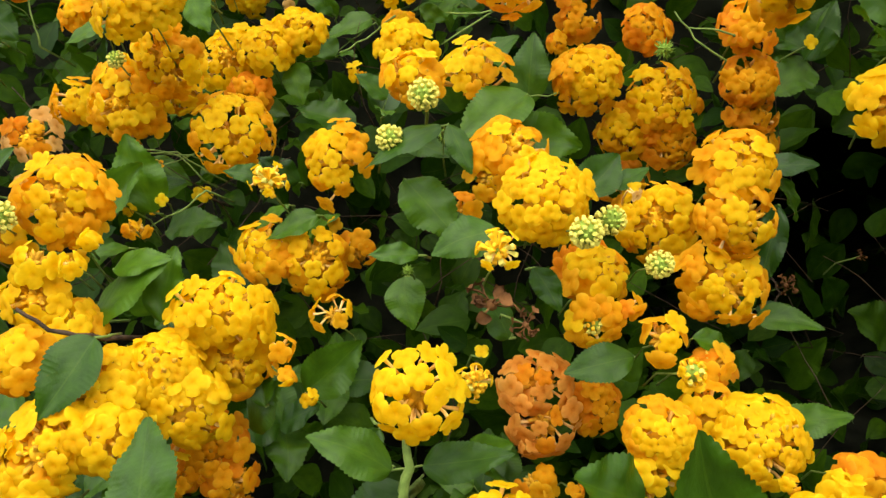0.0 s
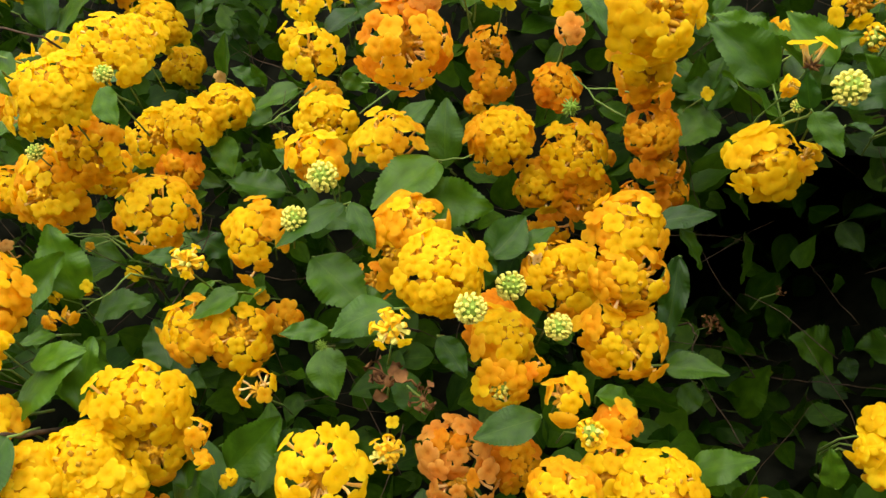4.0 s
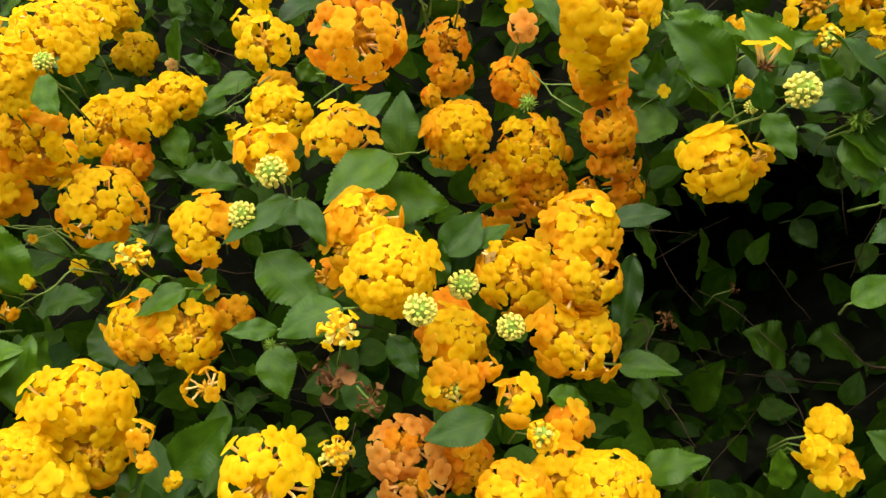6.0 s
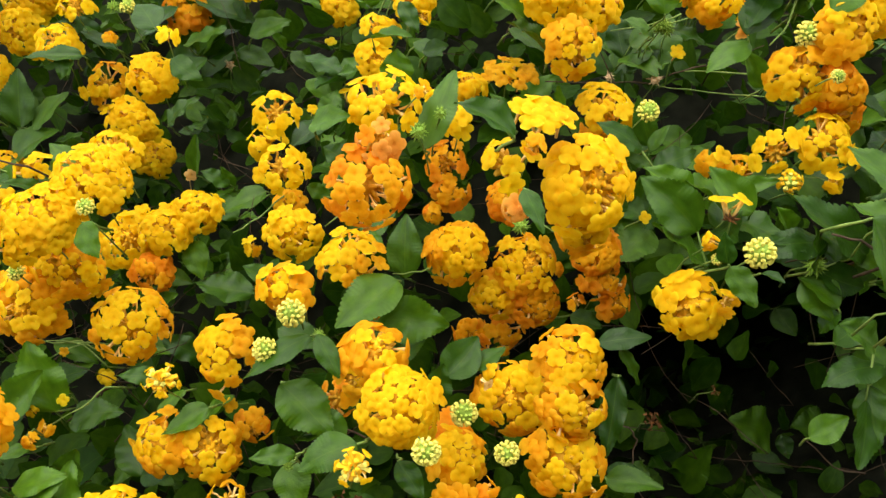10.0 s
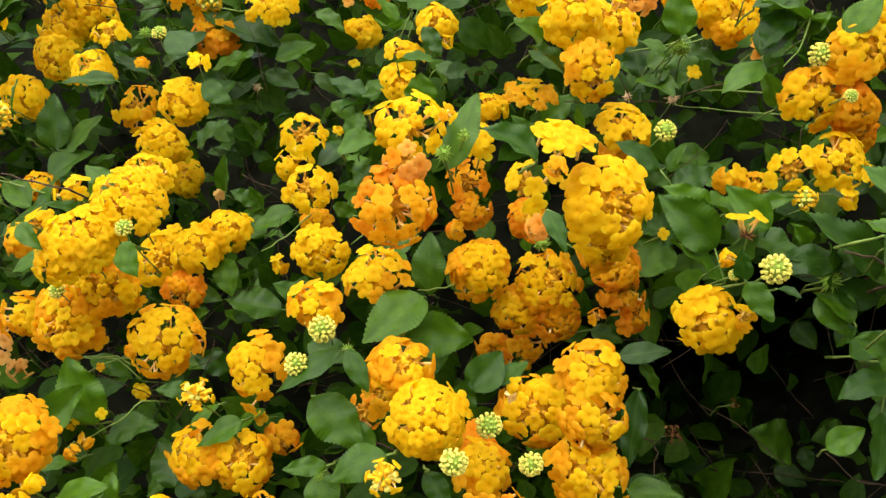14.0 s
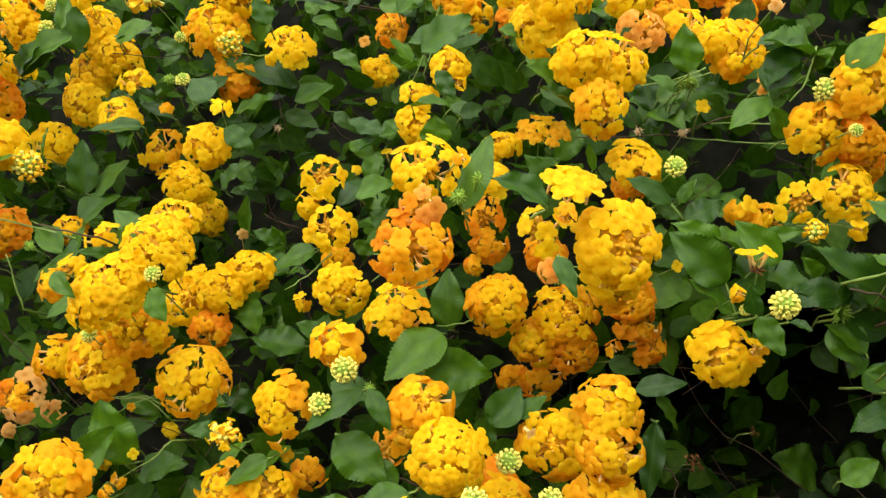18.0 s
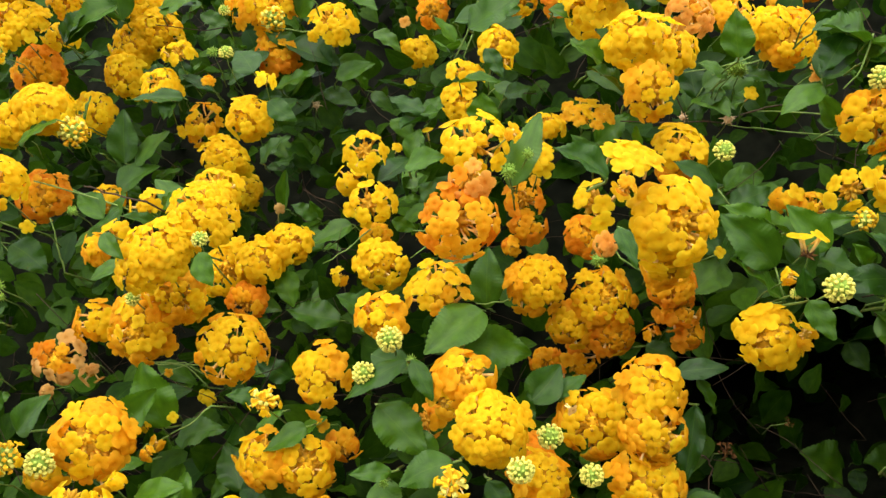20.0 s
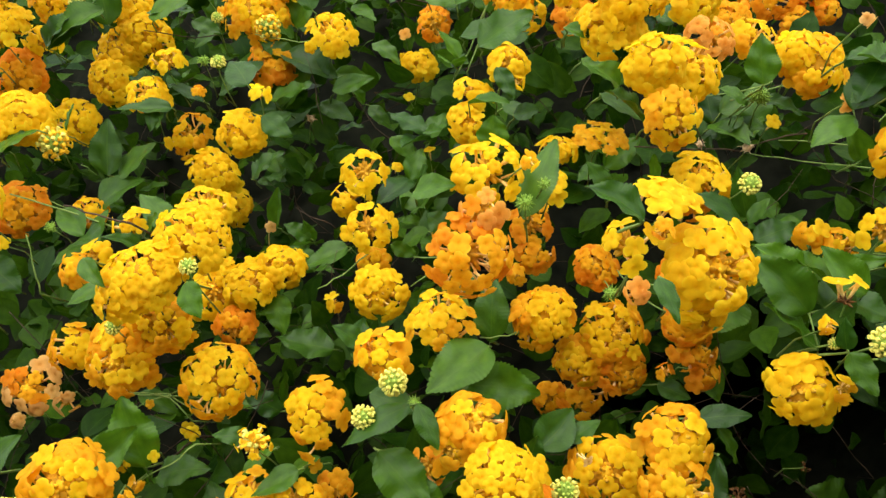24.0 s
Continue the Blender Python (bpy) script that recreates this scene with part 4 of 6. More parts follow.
head("full", "G", (0.0581, 0.2944, 0.9099), 14.0, (0.23, -0.68, 0.70))
head("flatd", "G", (0.0542, 0.2757, 0.8981), 11.0, (0.01, -0.99, -0.14))
head("few", "O", (0.0681, 0.2777, 0.9028), 7.2, (0.52, -0.75, 0.41))
head("loose", "G", (0.0780, 0.2648, 0.8953), 9.4, (0.02, -0.84, 0.54))
head("open", "C", (0.0827, 0.2446, 0.8910), 5.0, (0.22, -0.87, 0.44))
head("full", "O", (0.0970, 0.2668, 0.8831), 8.7, (0.32, -0.79, 0.52))
head("dense", "Y", (0.1047, 0.2374, 0.8692), 15.6, (0.12, -0.83, 0.54))
head("dense", "G", (0.0712, 0.2365, 0.8722), 13.1, (-0.18, -0.92, 0.36))
head("loose", "Y", (0.0668, 0.2308, 0.8587), 9.9, (0.01, -0.99, -0.14))
head("full", "G", (0.0909, 0.2517, 0.8704), 12.6, (0.02, -0.84, 0.54))
head("loose", "O", (0.1351, 0.2317, 0.8594), 7.9, (0.22, -0.82, 0.53))
head("full", "Y", (0.1208, 0.2119, 0.8652), 6.2, (-0.07, -0.70, 0.71))
head("tube", "G", (-0.0514, 0.3259, 0.8837), 10.0, (-0.17, -0.68, 0.71))
head("dry", "D", (0.0148, 0.2397, 0.9181), 11.1, (0.02, -0.89, 0.45))
head("dry", "D", (0.0257, 0.2378, 0.9118), 6.6, (0.32, -0.94, 0.15))
head("one", "G", (-0.1353, 0.4186, 0.9213), 5.0, (0.11, -0.91, 0.40))
head("few", "G", (-0.1612, 0.4174, 0.9138), 4.4, (0.11, -0.91, 0.40))
head("loose", "Y", (0.1947, 0.1841, 0.9967), 7.2, (-0.37, -0.78, 0.50))
head("full", "Y", (0.2077, 0.1832, 0.9975), 8.2, (0.14, -0.84, 0.53))
head("loose", "Y", (0.2034, 0.1813, 0.9878), 7.5, (-0.16, -0.99, -0.01))
head("one", "Y", (0.1886, 0.1828, 0.9982), 4.0, (-0.68, -0.66, 0.32))
head("flat2", "Y", (0.2216, 0.1946, 1.0285), 6.8, (0.20, -0.15, 0.97))
head("few", "G", (0.2205, 0.1932, 1.0173), 6.5, (-0.06, -1.00, -0.03))
head("one", "Y", (0.2189, 0.1809, 1.0097), 4.3, (0.02, -0.97, -0.25))
head("few", "R", (0.2302, 0.1918, 1.0186), 4.9, (0.43, -0.82, 0.38))
head("pegs", "C", (0.2240, 0.2335, 0.9449), 5.4, (0.02, -0.89, 0.46))
head("loose", "O", (0.2787, 0.2544, 0.9154), 9.8, (0.10, -0.93, 0.35))
head("full", "Y", (0.2741, 0.3439, 1.0995), 16.3, (0.12, -0.89, 0.44))
head("loose", "G", (0.3170, 0.3598, 1.0627), 16.9, (-0.14, -0.74, 0.66))
head("loose", "Y", (0.2753, 0.3192, 1.0491), 9.9, (-0.48, -0.77, 0.41))
head("loose", "Y", (0.3015, 0.3162, 1.0438), 14.1, (0.20, -0.92, 0.33))
head("open", "C", (0.2757, 0.3140, 1.0386), 6.4, (-0.26, -0.97, -0.00))
head("few", "Y", (0.2904, 0.3122, 1.0342), 8.4, (-0.08, -0.97, -0.23))
head("full", "G", (0.3447, 0.3639, 0.9983), 14.1, (0.10, -0.93, 0.35))
head("full", "G", (0.3436, 0.3371, 1.0247), 11.3, (0.20, -0.92, 0.33))
head("flat", "Y", (0.2954, 0.3116, 1.0925), 9.6, (0.01, -0.58, 0.81))
head("bud", "C", (0.3177, 0.2972, 1.0897), 5.1, (-0.08, -0.88, 0.47))
head("bud", "C", (0.3121, 0.2857, 1.0781), 6.3, (0.18, -0.95, 0.24))
head("few", "Y", (0.2851, 0.3299, 1.0169), 6.8, (-0.10, -0.92, 0.38))
head("husk", "D", (0.1977, 0.4459, 1.0667), 6.2, (0.01, -0.83, 0.55))
head("husk", "D", (0.1704, 0.4471, 1.0698), 4.8, (-0.00, -0.89, 0.46))
head("dry", "D", (0.1811, 0.4108, 0.8664), 8.2, (-0.00, -0.89, 0.46))
head("dry", "D", (0.2200, 0.4120, 0.8823), 3.4, (-0.00, -0.89, 0.46))
head("husk", "D", (-0.0790, 0.6030, 1.0978), 6.2, (0.19, -0.92, 0.35))
head("one", "R", (-0.1041, 0.5466, 1.0214), 5.8, (0.50, -0.77, 0.40))
head("calyx", "N", (-0.1470, 0.5637, 1.1409), 6.1, (0.01, -0.83, 0.55))
head("calyx", "N", (0.0517, 0.3156, 1.0523), 5.6, (-0.10, -0.88, 0.47))
head("calyx", "N", (0.0626, 0.3316, 1.0589), 4.2, (0.10, -0.89, 0.45))
head("calyx", "N", (0.1069, 0.4022, 0.9924), 6.7, (0.01, -0.93, -0.37))
head("calyx", "N", (0.2006, 0.2075, 1.0220), 5.6, (-0.08, -0.88, 0.47))
head("calyx", "N", (0.2112, 0.2831, 0.9877), 6.8, (-0.12, -0.95, 0.28))
head("calyx", "N", (-0.2596, 0.4209, 1.0367), 8.7, (-0.13, -0.93, 0.33))
head("calyx", "N", (-0.2355, 0.3893, 1.0029), 5.5, (0.08, -0.86, 0.51))
head("calyx", "N", (-0.0005, 0.3238, 0.9627), 4.3, (0.11, -0.83, 0.54))
head("calyx", "N", (0.1975, 0.4227, 1.0943), 5.8, (-0.23, -0.96, 0.19))
head("calyx", "N", (0.1923, 0.4222, 1.0951), 5.0, (0.10, -0.97, 0.24))
head("calyx", "N", (-0.0156, 0.2941, 0.9138), 3.3, (-0.01, -0.93, 0.37))
head("full", "G", (-0.1144, 0.6051, 1.1797), 24.9, (0.08, -0.80, 0.60))
head("full", "Y", (0.1826, 0.2374, 0.8884), 6.2, (0.13, -0.73, 0.67))
head("full", "Y", (0.1771, 0.2358, 0.8811), 6.2, (-0.19, -0.89, 0.42))
head("full", "G", (0.1831, 0.2342, 0.8729), 6.6, (0.19, -0.98, 0.10))
head("full", "O", (0.1496, 0.3957, 0.9634), 12.1, (0.19, -0.92, 0.35))
head("one", "G", (0.1714, 0.3858, 0.9950), 4.0, (-0.01, -0.93, 0.37))
head("loose", "Y", (-0.2896, 0.6000, 1.2216), 12.8, (0.10, -0.70, 0.70))
head("full", "O", (-0.2763, 0.6550, 1.2323), 14.2, (0.00, -0.90, 0.40))
head("full", "Y", (-0.3692, 0.5800, 1.2270), 13.4, (0.05, -0.80, 0.60))
head("open", "C", (-0.3245, 0.5600, 1.2062), 7.6, (0.20, -0.90, 0.30))
head("few", "Y", (-0.3275, 0.5650, 1.2203), 9.0, (0.00, -0.70, 0.70))
head("loose", "O", (-0.3411, 0.5200, 1.1752), 11.0, (-0.10, -0.95, 0.20))
head("full", "G", (-0.3038, 0.4600, 1.0981), 9.3, (0.00, -0.90, 0.40))
head("loose", "G", (-0.2722, 0.4300, 1.0694), 8.8, (0.10, -0.98, 0.10))
head("full", "O", (0.0192, 0.6400, 1.1691), 13.3, (0.10, -0.90, 0.35))
head("loose", "O", (-0.0868, 0.6250, 1.2109), 11.6, (0.20, -0.90, 0.30))
head("full", "Y", (-0.0763, 0.6350, 1.2299), 12.2, (0.10, -0.80, 0.60))
head("loose", "G", (-0.3337, 0.6000, 1.1964), 10.5, (0.10, -0.80, 0.50))
head("calyx", "N", (-0.2597, 0.4100, 1.0377), 5.3, (0.00, -0.90, 0.40))
head("calyx", "N", (-0.2527, 0.4200, 0.9908), 4.7, (0.10, -0.90, 0.40))
head("calyx", "N", (-0.2200, 0.4600, 1.0371), 5.0, (0.10, -0.90, 0.40))
head("calyx", "N", (0.1951, 0.4200, 1.0964), 5.4, (0.10, -0.90, 0.40))
head("full", "Y", (0.0160, 0.2150, 0.8531), 12.1, (0.05, -0.60, 0.80))
head("loose", "Y", (0.1248, 0.2, 0.8617), 7.8, (0.10, -0.75, 0.60))
head("full", "Y", (0.1070, 0.2000, 0.8628), 7.5, (-0.10, -0.70, 0.70))
head("full", "Y", (0.1212, 0.2000, 0.8590), 6.5, (0.10, -0.80, 0.60))
head("few", "G", (0.1084, 0.2200, 0.8628), 4.8, (-0.20, -0.90, 0.30))
head("loose", "O", (0.1488, 0.2400, 0.8528), 5.2, (0.30, -0.85, 0.40))
head("bud", "L", (-0.1033, 0.3438, 1.0269), 5.0, (0.02, -0.55, 0.83))



# ---- the place ----
def slope(x, z):
    """The bush's front in the rough, by side and height: it leans away upwards."""
    h = z - 1.0
    x = max(-0.45, min(0.5, x))
    return 0.36 - 0.2 * x + 0.85 * h + 1.0 * h * h - 0.5 * x * h


def surface(x, z):
    """How far back the leaves start: behind the flower heads that stand near."""
    y = slope(x, z)
    for _ in range(3):
        up = z + 0.25 * (y - 0.35)
        total, weight, least = 0.3 * slope(x, z), 0.3, -1.0
        for hx, hy, hz, hr in STANDING:
            d2 = (hx - x) ** 2 + (hz - up) ** 2
            if d2 < 0.02:
                w = math.exp(-d2 / 0.0018)
                total, weight = total + w * hy, weight + w
                if d2 < (hr + 0.022) ** 2:
                    least = max(least, hy)
        y = max(total / weight, least)
    return y


def ground():
    bm = bmesh.new()
    bmesh.ops.create_grid(bm, x_segments=60, y_segments=60, size=60)
    for v in bm.verts:
        v.co.z = 0.02 * noise.noise(v.co * 0.7)
    ob = new("ground", mesh_from("ground", bm, SOIL))
    tagged(ob, "bare brown earth under the lantana bush", "ground", kind="structure")


def hollow(x, y, z):
    """The dark gap low in the bush, leading back, down and aside, where few leaves stand."""
    back = y - 0.35
    return max(0.0, 1 - ((x - 0.225 - 0.42 * back) / (0.14 + 0.25 * back)) ** 2 - ((z - 0.88 + 0.34 * back) / (0.085 + 0.18 * back)) ** 2)


def smooth(v, lo, hi):
    v = max(0.0, min(1.0, (v - lo) / (hi - lo)))
    return v * v * (3 - 2 * v)


MID = 1.6
TOP = 1.6


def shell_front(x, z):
    """The front of the near-black shade shell: follows the slope, then rounds off to the sides and over the top."""
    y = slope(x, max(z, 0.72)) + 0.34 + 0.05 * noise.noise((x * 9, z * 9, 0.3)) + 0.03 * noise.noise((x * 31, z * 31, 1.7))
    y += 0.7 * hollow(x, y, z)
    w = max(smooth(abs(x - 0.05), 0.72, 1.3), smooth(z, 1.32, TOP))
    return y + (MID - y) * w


def shell_back(x, z):
    s, h = min(1.0, abs(x - 0.05) / 1.3), min(1.0, z / TOP)
    return MID + 0.75 * math.sqrt(1 - s * s) * math.sqrt(1 - h ** 4) + 0.06 * noise.noise((x * 4, z * 4, 7.0)) * (1 - s) * (1 - h)


def shell_top(x):
    """How high the bush stands: rounded off towards its sides."""
    s = min(1.0, abs(x - 0.05) / 1.3)
    return TOP * (0.35 + 0.65 * math.sqrt(1 - s ** 4)) + 0.05 * noise.noise((x * 5, 0.0, 2.0))


# small dark gaps between the shoots: middle and half width
GAPS = [
    (0.248, 0.480, 1.044, 0.048), (-0.077, 0.504, 1.054, 0.042), (-0.026, 0.555, 1.089, 0.038),
    (-0.192, 0.563, 1.077, 0.034), (-0.276, 0.476, 1.010, 0.046), (0.107, 0.491, 1.098, 0.038),
    (-0.150, 0.530, 1.059, 0.034), (-0.067, 0.393, 0.967, 0.030), (-0.200, 0.431, 0.937, 0.034),
]


def in_gap(p):
    """Whether a leaf would stand in one of the gaps, which run back and a little down into the bush."""
    for x, y, z, r in GAPS:
        d = Vector((p[0] - x, p[1] - y, p[2] - z))
        along = 0.985 * d.y - 0.175 * d.z
        if -0.09 < along < 0.06 and d.length_squared - along * along < r * r:
            return True
    return False


def bush_shade_shell():
    """Near-black shell, closed all round, behind the outer leaves; shade put into its colour."""
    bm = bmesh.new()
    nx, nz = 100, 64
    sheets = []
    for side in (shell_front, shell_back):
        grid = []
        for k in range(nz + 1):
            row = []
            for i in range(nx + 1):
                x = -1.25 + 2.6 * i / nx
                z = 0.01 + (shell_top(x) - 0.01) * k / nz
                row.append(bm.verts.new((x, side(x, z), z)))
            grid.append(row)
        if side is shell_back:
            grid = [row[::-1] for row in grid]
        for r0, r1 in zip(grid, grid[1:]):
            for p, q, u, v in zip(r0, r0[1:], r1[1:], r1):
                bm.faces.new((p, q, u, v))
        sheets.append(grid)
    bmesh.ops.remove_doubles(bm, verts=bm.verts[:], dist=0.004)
    ob = new("bush_shade_shell", mesh_from("bush_shade_shell", bm, INNER_SHADE))
    tagged(ob, "near-black shell standing in for shade inside the bush", "bush", kind="stuff")


def crown_leaves(count, seed):
    """The leaves over the rest of the bush: its sides, top and back, down to the ground."""
    rng = random.Random(seed)
    shapes = [leaf_shape(80 + i, 5, 1, False) for i in range(4)]
    pts, faces, uvs = [], [], []
    for _ in range(count):
        x = rng.uniform(-1.25, 1.35)
        z = 0.03 + (shell_top(x) - 0.03) * rng.random() ** 0.85
        front = rng.random() < 0.58
        if front and -0.66 < x < 0.76 and 0.62 < z < 1.32:
            continue
        s, h = (x - 0.05) / 1.3, z / TOP
        if front:
            ease = 1 - max(smooth(abs(x - 0.05), 0.72, 1.3), smooth(z, 1.32, TOP))
            base = Vector((x, shell_front(x, z) - rng.uniform(0.0, 0.1 + 0.22 * ease), z))
            out = Vector((s * abs(s) * 1.6, -0.8 * ease - 0.1, 0.35 + 1.2 * smooth(z, 1.2, TOP)))
        else:
            base = Vector((x, shell_back(x, z) + rng.uniform(-0.02, 0.07), z))
            out = Vector((s * abs(s) * 1.6, 0.8, 0.2 + h * h))
        base += out * rng.uniform(0, 0.05) + Vector((0, 0, 0.03 * noise.noise((x * 12, z * 12, 1.0))))
        way = (out * 0.5 + Vector([rng.gauss(0, 0.8) for _ in range(3)])).normalized()
        y = way
        face = (out + Vector((0, 0, 0.7)) + Vector([rng.gauss(0, 0.4) for _ in range(3)])).normalized()
        across = y.cross(face).normalized()
        up = across.cross(y)
        length = rng.uniform(0.028, 0.056)
        m = Matrix.Translation(base) @ Matrix((across, y, up)).transposed().to_4x4() @ Matrix.Diagonal((length * 0.72, length, length * 0.8, 1))
        p, f, u = shapes[rng.randrange(4)]
        k = len(pts)
        pts.extend(tuple(m @ Vector(q)) for q in p)
        faces.extend(tuple(v + k for v in face4) for face4 in f)
        uvs.extend(u)
    leaf_sheet("crown_leaves", pts, faces, uvs, LEAF_SHADED, "green lantana leaves over the sides and top of the bush")


def leaf_sheet(name, pts, faces, uvs, material, label, category="foliage"):
    """Many leaves joined as one."""
    me = bpy.data.meshes.new(name)
    me.from_pydata(pts, [], faces)
    me.uv_layers.new(name="UVMap")
    me.uv_layers[0].data.foreach_set("uv", [c for f in faces for v in f for c in uvs[v]])
    me.materials.append(material)
    me.polygons.foreach_set("use_smooth", [True] * len(me.polygons))
    tagged(new(name, me), label, category, kind="stuff")


def deep_foliage(name, count, near, far, seed, size, label, gap=False):
    """The leaves behind the outer shoots, joined as one, in the darkened leaf colour."""
    rng = random.Random(seed)
    shapes = [leaf_shape(70 + i, 9, 1, False) for i in range(5)]
    pts, faces, uvs = [], [], []
    for _ in range(count):
        x, z = rng.uniform(-0.75, 0.85), rng.uniform(0.58, 1.36)
        y = surface(x, z) + rng.uniform(near, far)
        inside = hollow(x, y, z)
        if gap and inside < 0.05 or not gap and rng.random() < 4.5 * inside and (near < 0.1 or rng.random() < 0.93):
            continue
        y += 0.03 * noise.noise((x * 14, z * 14, seed))
        if y < 0.2 or in_gap((x, y, z)):
            continue
        base = Vector((x, y, z))
        way = Vector((rng.gauss(0, 0.7), rng.gauss(-0.35, 0.5), rng.gauss(0.1, 0.6))).normalized()
        length = size * rng.uniform(0.6, 1.25)
        m = leaf_pose(base, base + way * length, rng.uniform(0.5, 0.68), rng, (0, 0, 0), 1.3 if gap else 0.65)
        p, f, u = shapes[rng.randrange(5)]
        k = len(pts)
        pts.extend(tuple(m @ Vector(q)) for q in p)
        faces.extend(tuple(v + k for v in face) for face in f)
        uvs.extend(u)
    leaf_sheet(name, pts, faces, uvs, LEAF_SHADED, label)


def gap_floor_leaves():
    """The leaves low in the dark gap, joined as one, in the darkened leaf colour."""
    rng = random.Random(14)
    shapes = [leaf_shape(70 + i, 9, 1, False) for i in range(5)]
    pts, faces, uvs = [], [], []
    for _ in range(9000):
        x, y, z = rng.uniform(0.08, 0.56), rng.uniform(0.42, 0.80), rng.uniform(0.60, 0.83)
        if y > shell_front(x, z) - 0.008 or shell_front(x, z) - y > 0.07:
            continue
        base = Vector((x, y, z))
        way = Vector((rng.gauss(0, 0.7), rng.gauss(-0.45, 0.4), rng.gauss(0.15, 0.5))).normalized()
        m = leaf_pose(base, base + way * rng.uniform(0.02, 0.038), rng.uniform(0.5, 0.66), rng, (0, 0, 0), 1.1)
        p, f, u = shapes[rng.randrange(5)]
        k = len(pts)
        pts.extend(tuple(m @ Vector(q)) for q in p)
        faces.extend(tuple(v + k for v in face) for face in f)
        uvs.extend(u)
    leaf_sheet("low_leaves", pts, faces, uvs, LEAF_SHADED, "dim green leaves low in the dark gap of the bush")


def light_block_hedge():
    """A rounded leafy hedge, added unseen behind the viewer to hold back low sky light."""
    rng = random.Random(12)
    bm = bmesh.new()
    bmesh.ops.create_uvsphere(bm, u_segments=64, v_segments=32, radius=1)
    shapes = [leaf_shape(90 + i, 4, 1, False) for i in range(3)]
    pts, faces, uvs = [], [], []

    def boxy(d):
        d = Vector((d.x, d.y, max(d.z, -0.95)))
        k = (abs(d.x) ** 5 + abs(d.y) ** 5 + abs(d.z) ** 5) ** 0.2
        p = Vector((d.x / k * 2.6, d.y / k * 0.45, d.z / k * 0.82))
        p *= 1 + 0.07 * noise.noise(p * 2.5)
        return Vector((p.x, p.y - 1.85, max(0.0, p.z + 0.82)))

    for v in bm.verts:
        v.co = boxy(v.co.copy())
    ob = new("block_hedge_inside", mesh_from("block_hedge_inside", bm, BLOCK_HEDGE))
    tagged(ob, "added unseen hedge body that holds back low sky light", "hedge", kind="stuff")
    for _ in range(9000):
        d = Vector([rng.gauss(0, 1) for _ in range(3)])
        d = Vector((d.x * 1.0, d.y, abs(d.z) * 1.2 - 0.5)).normalized()
        base = boxy(d) + d * rng.uniform(-0.02, 0.05)
        y = (d * 0.5 + Vector([rng.gauss(0, 0.7) for _ in range(3)])).normalized()
        across = y.cross(d + Vector((0, 0, 0.4))).normalized()
        length = rng.uniform(0.05, 0.09)
        m = Matrix.Translation(base) @ Matrix((across, y, across.cross(y))).transposed().to_4x4() @ Matrix.Diagonal((length * 0.6, length, length * 0.8, 1))
        p, f, u = shapes[rng.randrange(3)]
        k = len(pts)
        pts.extend(tuple(m @ Vector(q)) for q in p)
        faces.extend(tuple(v + k for v in face4) for face4 in f)
        uvs.extend(u)
    leaf_sheet("hedge_leaves", pts, faces, uvs, LEAF_SHADED, "green leaves of the added unseen hedge that blocks light", "hedge")


def dead_twigs(name, count, seed, near, far, label):
    """Fine dead twigs in the dark gap low in the bush and behind the leaves, joined as one."""
    rng = random.Random(seed)
    bm = bmesh.new()
    for _ in range(count):
        if rng.random() < 0.10:
            x, z = rng.gauss(0.26, 0.07), rng.gauss(0.84, 0.05)
        else:
            x, z = rng.uniform(-0.4, 0.45), rng.uniform(0.8, 1.3)
        p = Vector((x, surface(x, z) + rng.uniform(near, far), z))
        if hollow(p.x, p.y, p.z) > 0.02 and rng.random() < 0.7:
            continue
        way = Vector((rng.gauss(0, 0.7), rng.gauss(0, 0.3), rng.gauss(0.4, 0.6))).normalized()
        pts, r = [], rng.uniform(0.0003, 0.0005)
        for k in range(5):
            pts.append(p.copy())
            way = (way + Vector([rng.gauss(0, 0.16) for _ in range(3)])).normalized()
            p += way * rng.uniform(0.010, 0.028)
        tube_into(bm, pts, [r * (1 - 0.15 * k) for k in range(5)], 5)
    tagged(new(name, mesh_from(name, bm, STEM["B"])), label, "twigs", kind="stuff")


ground()
dead_twigs("dead_twigs", 46, 31, 0.04, 0.2, "fine dead brown twigs between the leaves of the bush")
dead_twigs("inner_twigs", 420, 32, 0.12, 0.32, "tangled brown twigs inside the bush")
light_block_hedge()
bush_shade_shell()
crown_leaves(26000, 8)
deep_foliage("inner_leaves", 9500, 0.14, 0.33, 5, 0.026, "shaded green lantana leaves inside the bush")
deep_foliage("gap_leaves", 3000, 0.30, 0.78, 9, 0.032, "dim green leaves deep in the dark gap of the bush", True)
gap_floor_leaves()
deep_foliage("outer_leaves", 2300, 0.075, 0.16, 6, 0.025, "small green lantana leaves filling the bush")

# ---- the shoots that stand out, each with its leaves ----
sprig(((0.0370, 0.3701, 0.9748), (0.0046, 0.3535, 0.9568), 0.62), ((0.0259, 0.3670, 0.9559), (0.0618, 0.3611, 0.9513), 0.58))
sprig(((0.0409, 0.4102, 0.9660), (0.0446, 0.4175, 1.0018), 0.5))
sprig(((0.1314, 0.3351, 0.9441), (0.1568, 0.3307, 0.9462), 0.42), ((0.1413, 0.3343, 0.9411), (0.1513, 0.3364, 0.9202), 0.25))
sprig(((0.1698, 0.2944, 0.9878), (0.1446, 0.2898, 1.0095), 0.5), ((0.1668, 0.2971, 1.0027), (0.1443, 0.3032, 1.0276), 0.5))
sprig(((0.2361, 0.2875, 0.9892), (0.1963, 0.2798, 1.0196), 0.42), ((0.2216, 0.2883, 0.9917), (0.1937, 0.2861, 0.9980), 0.3))
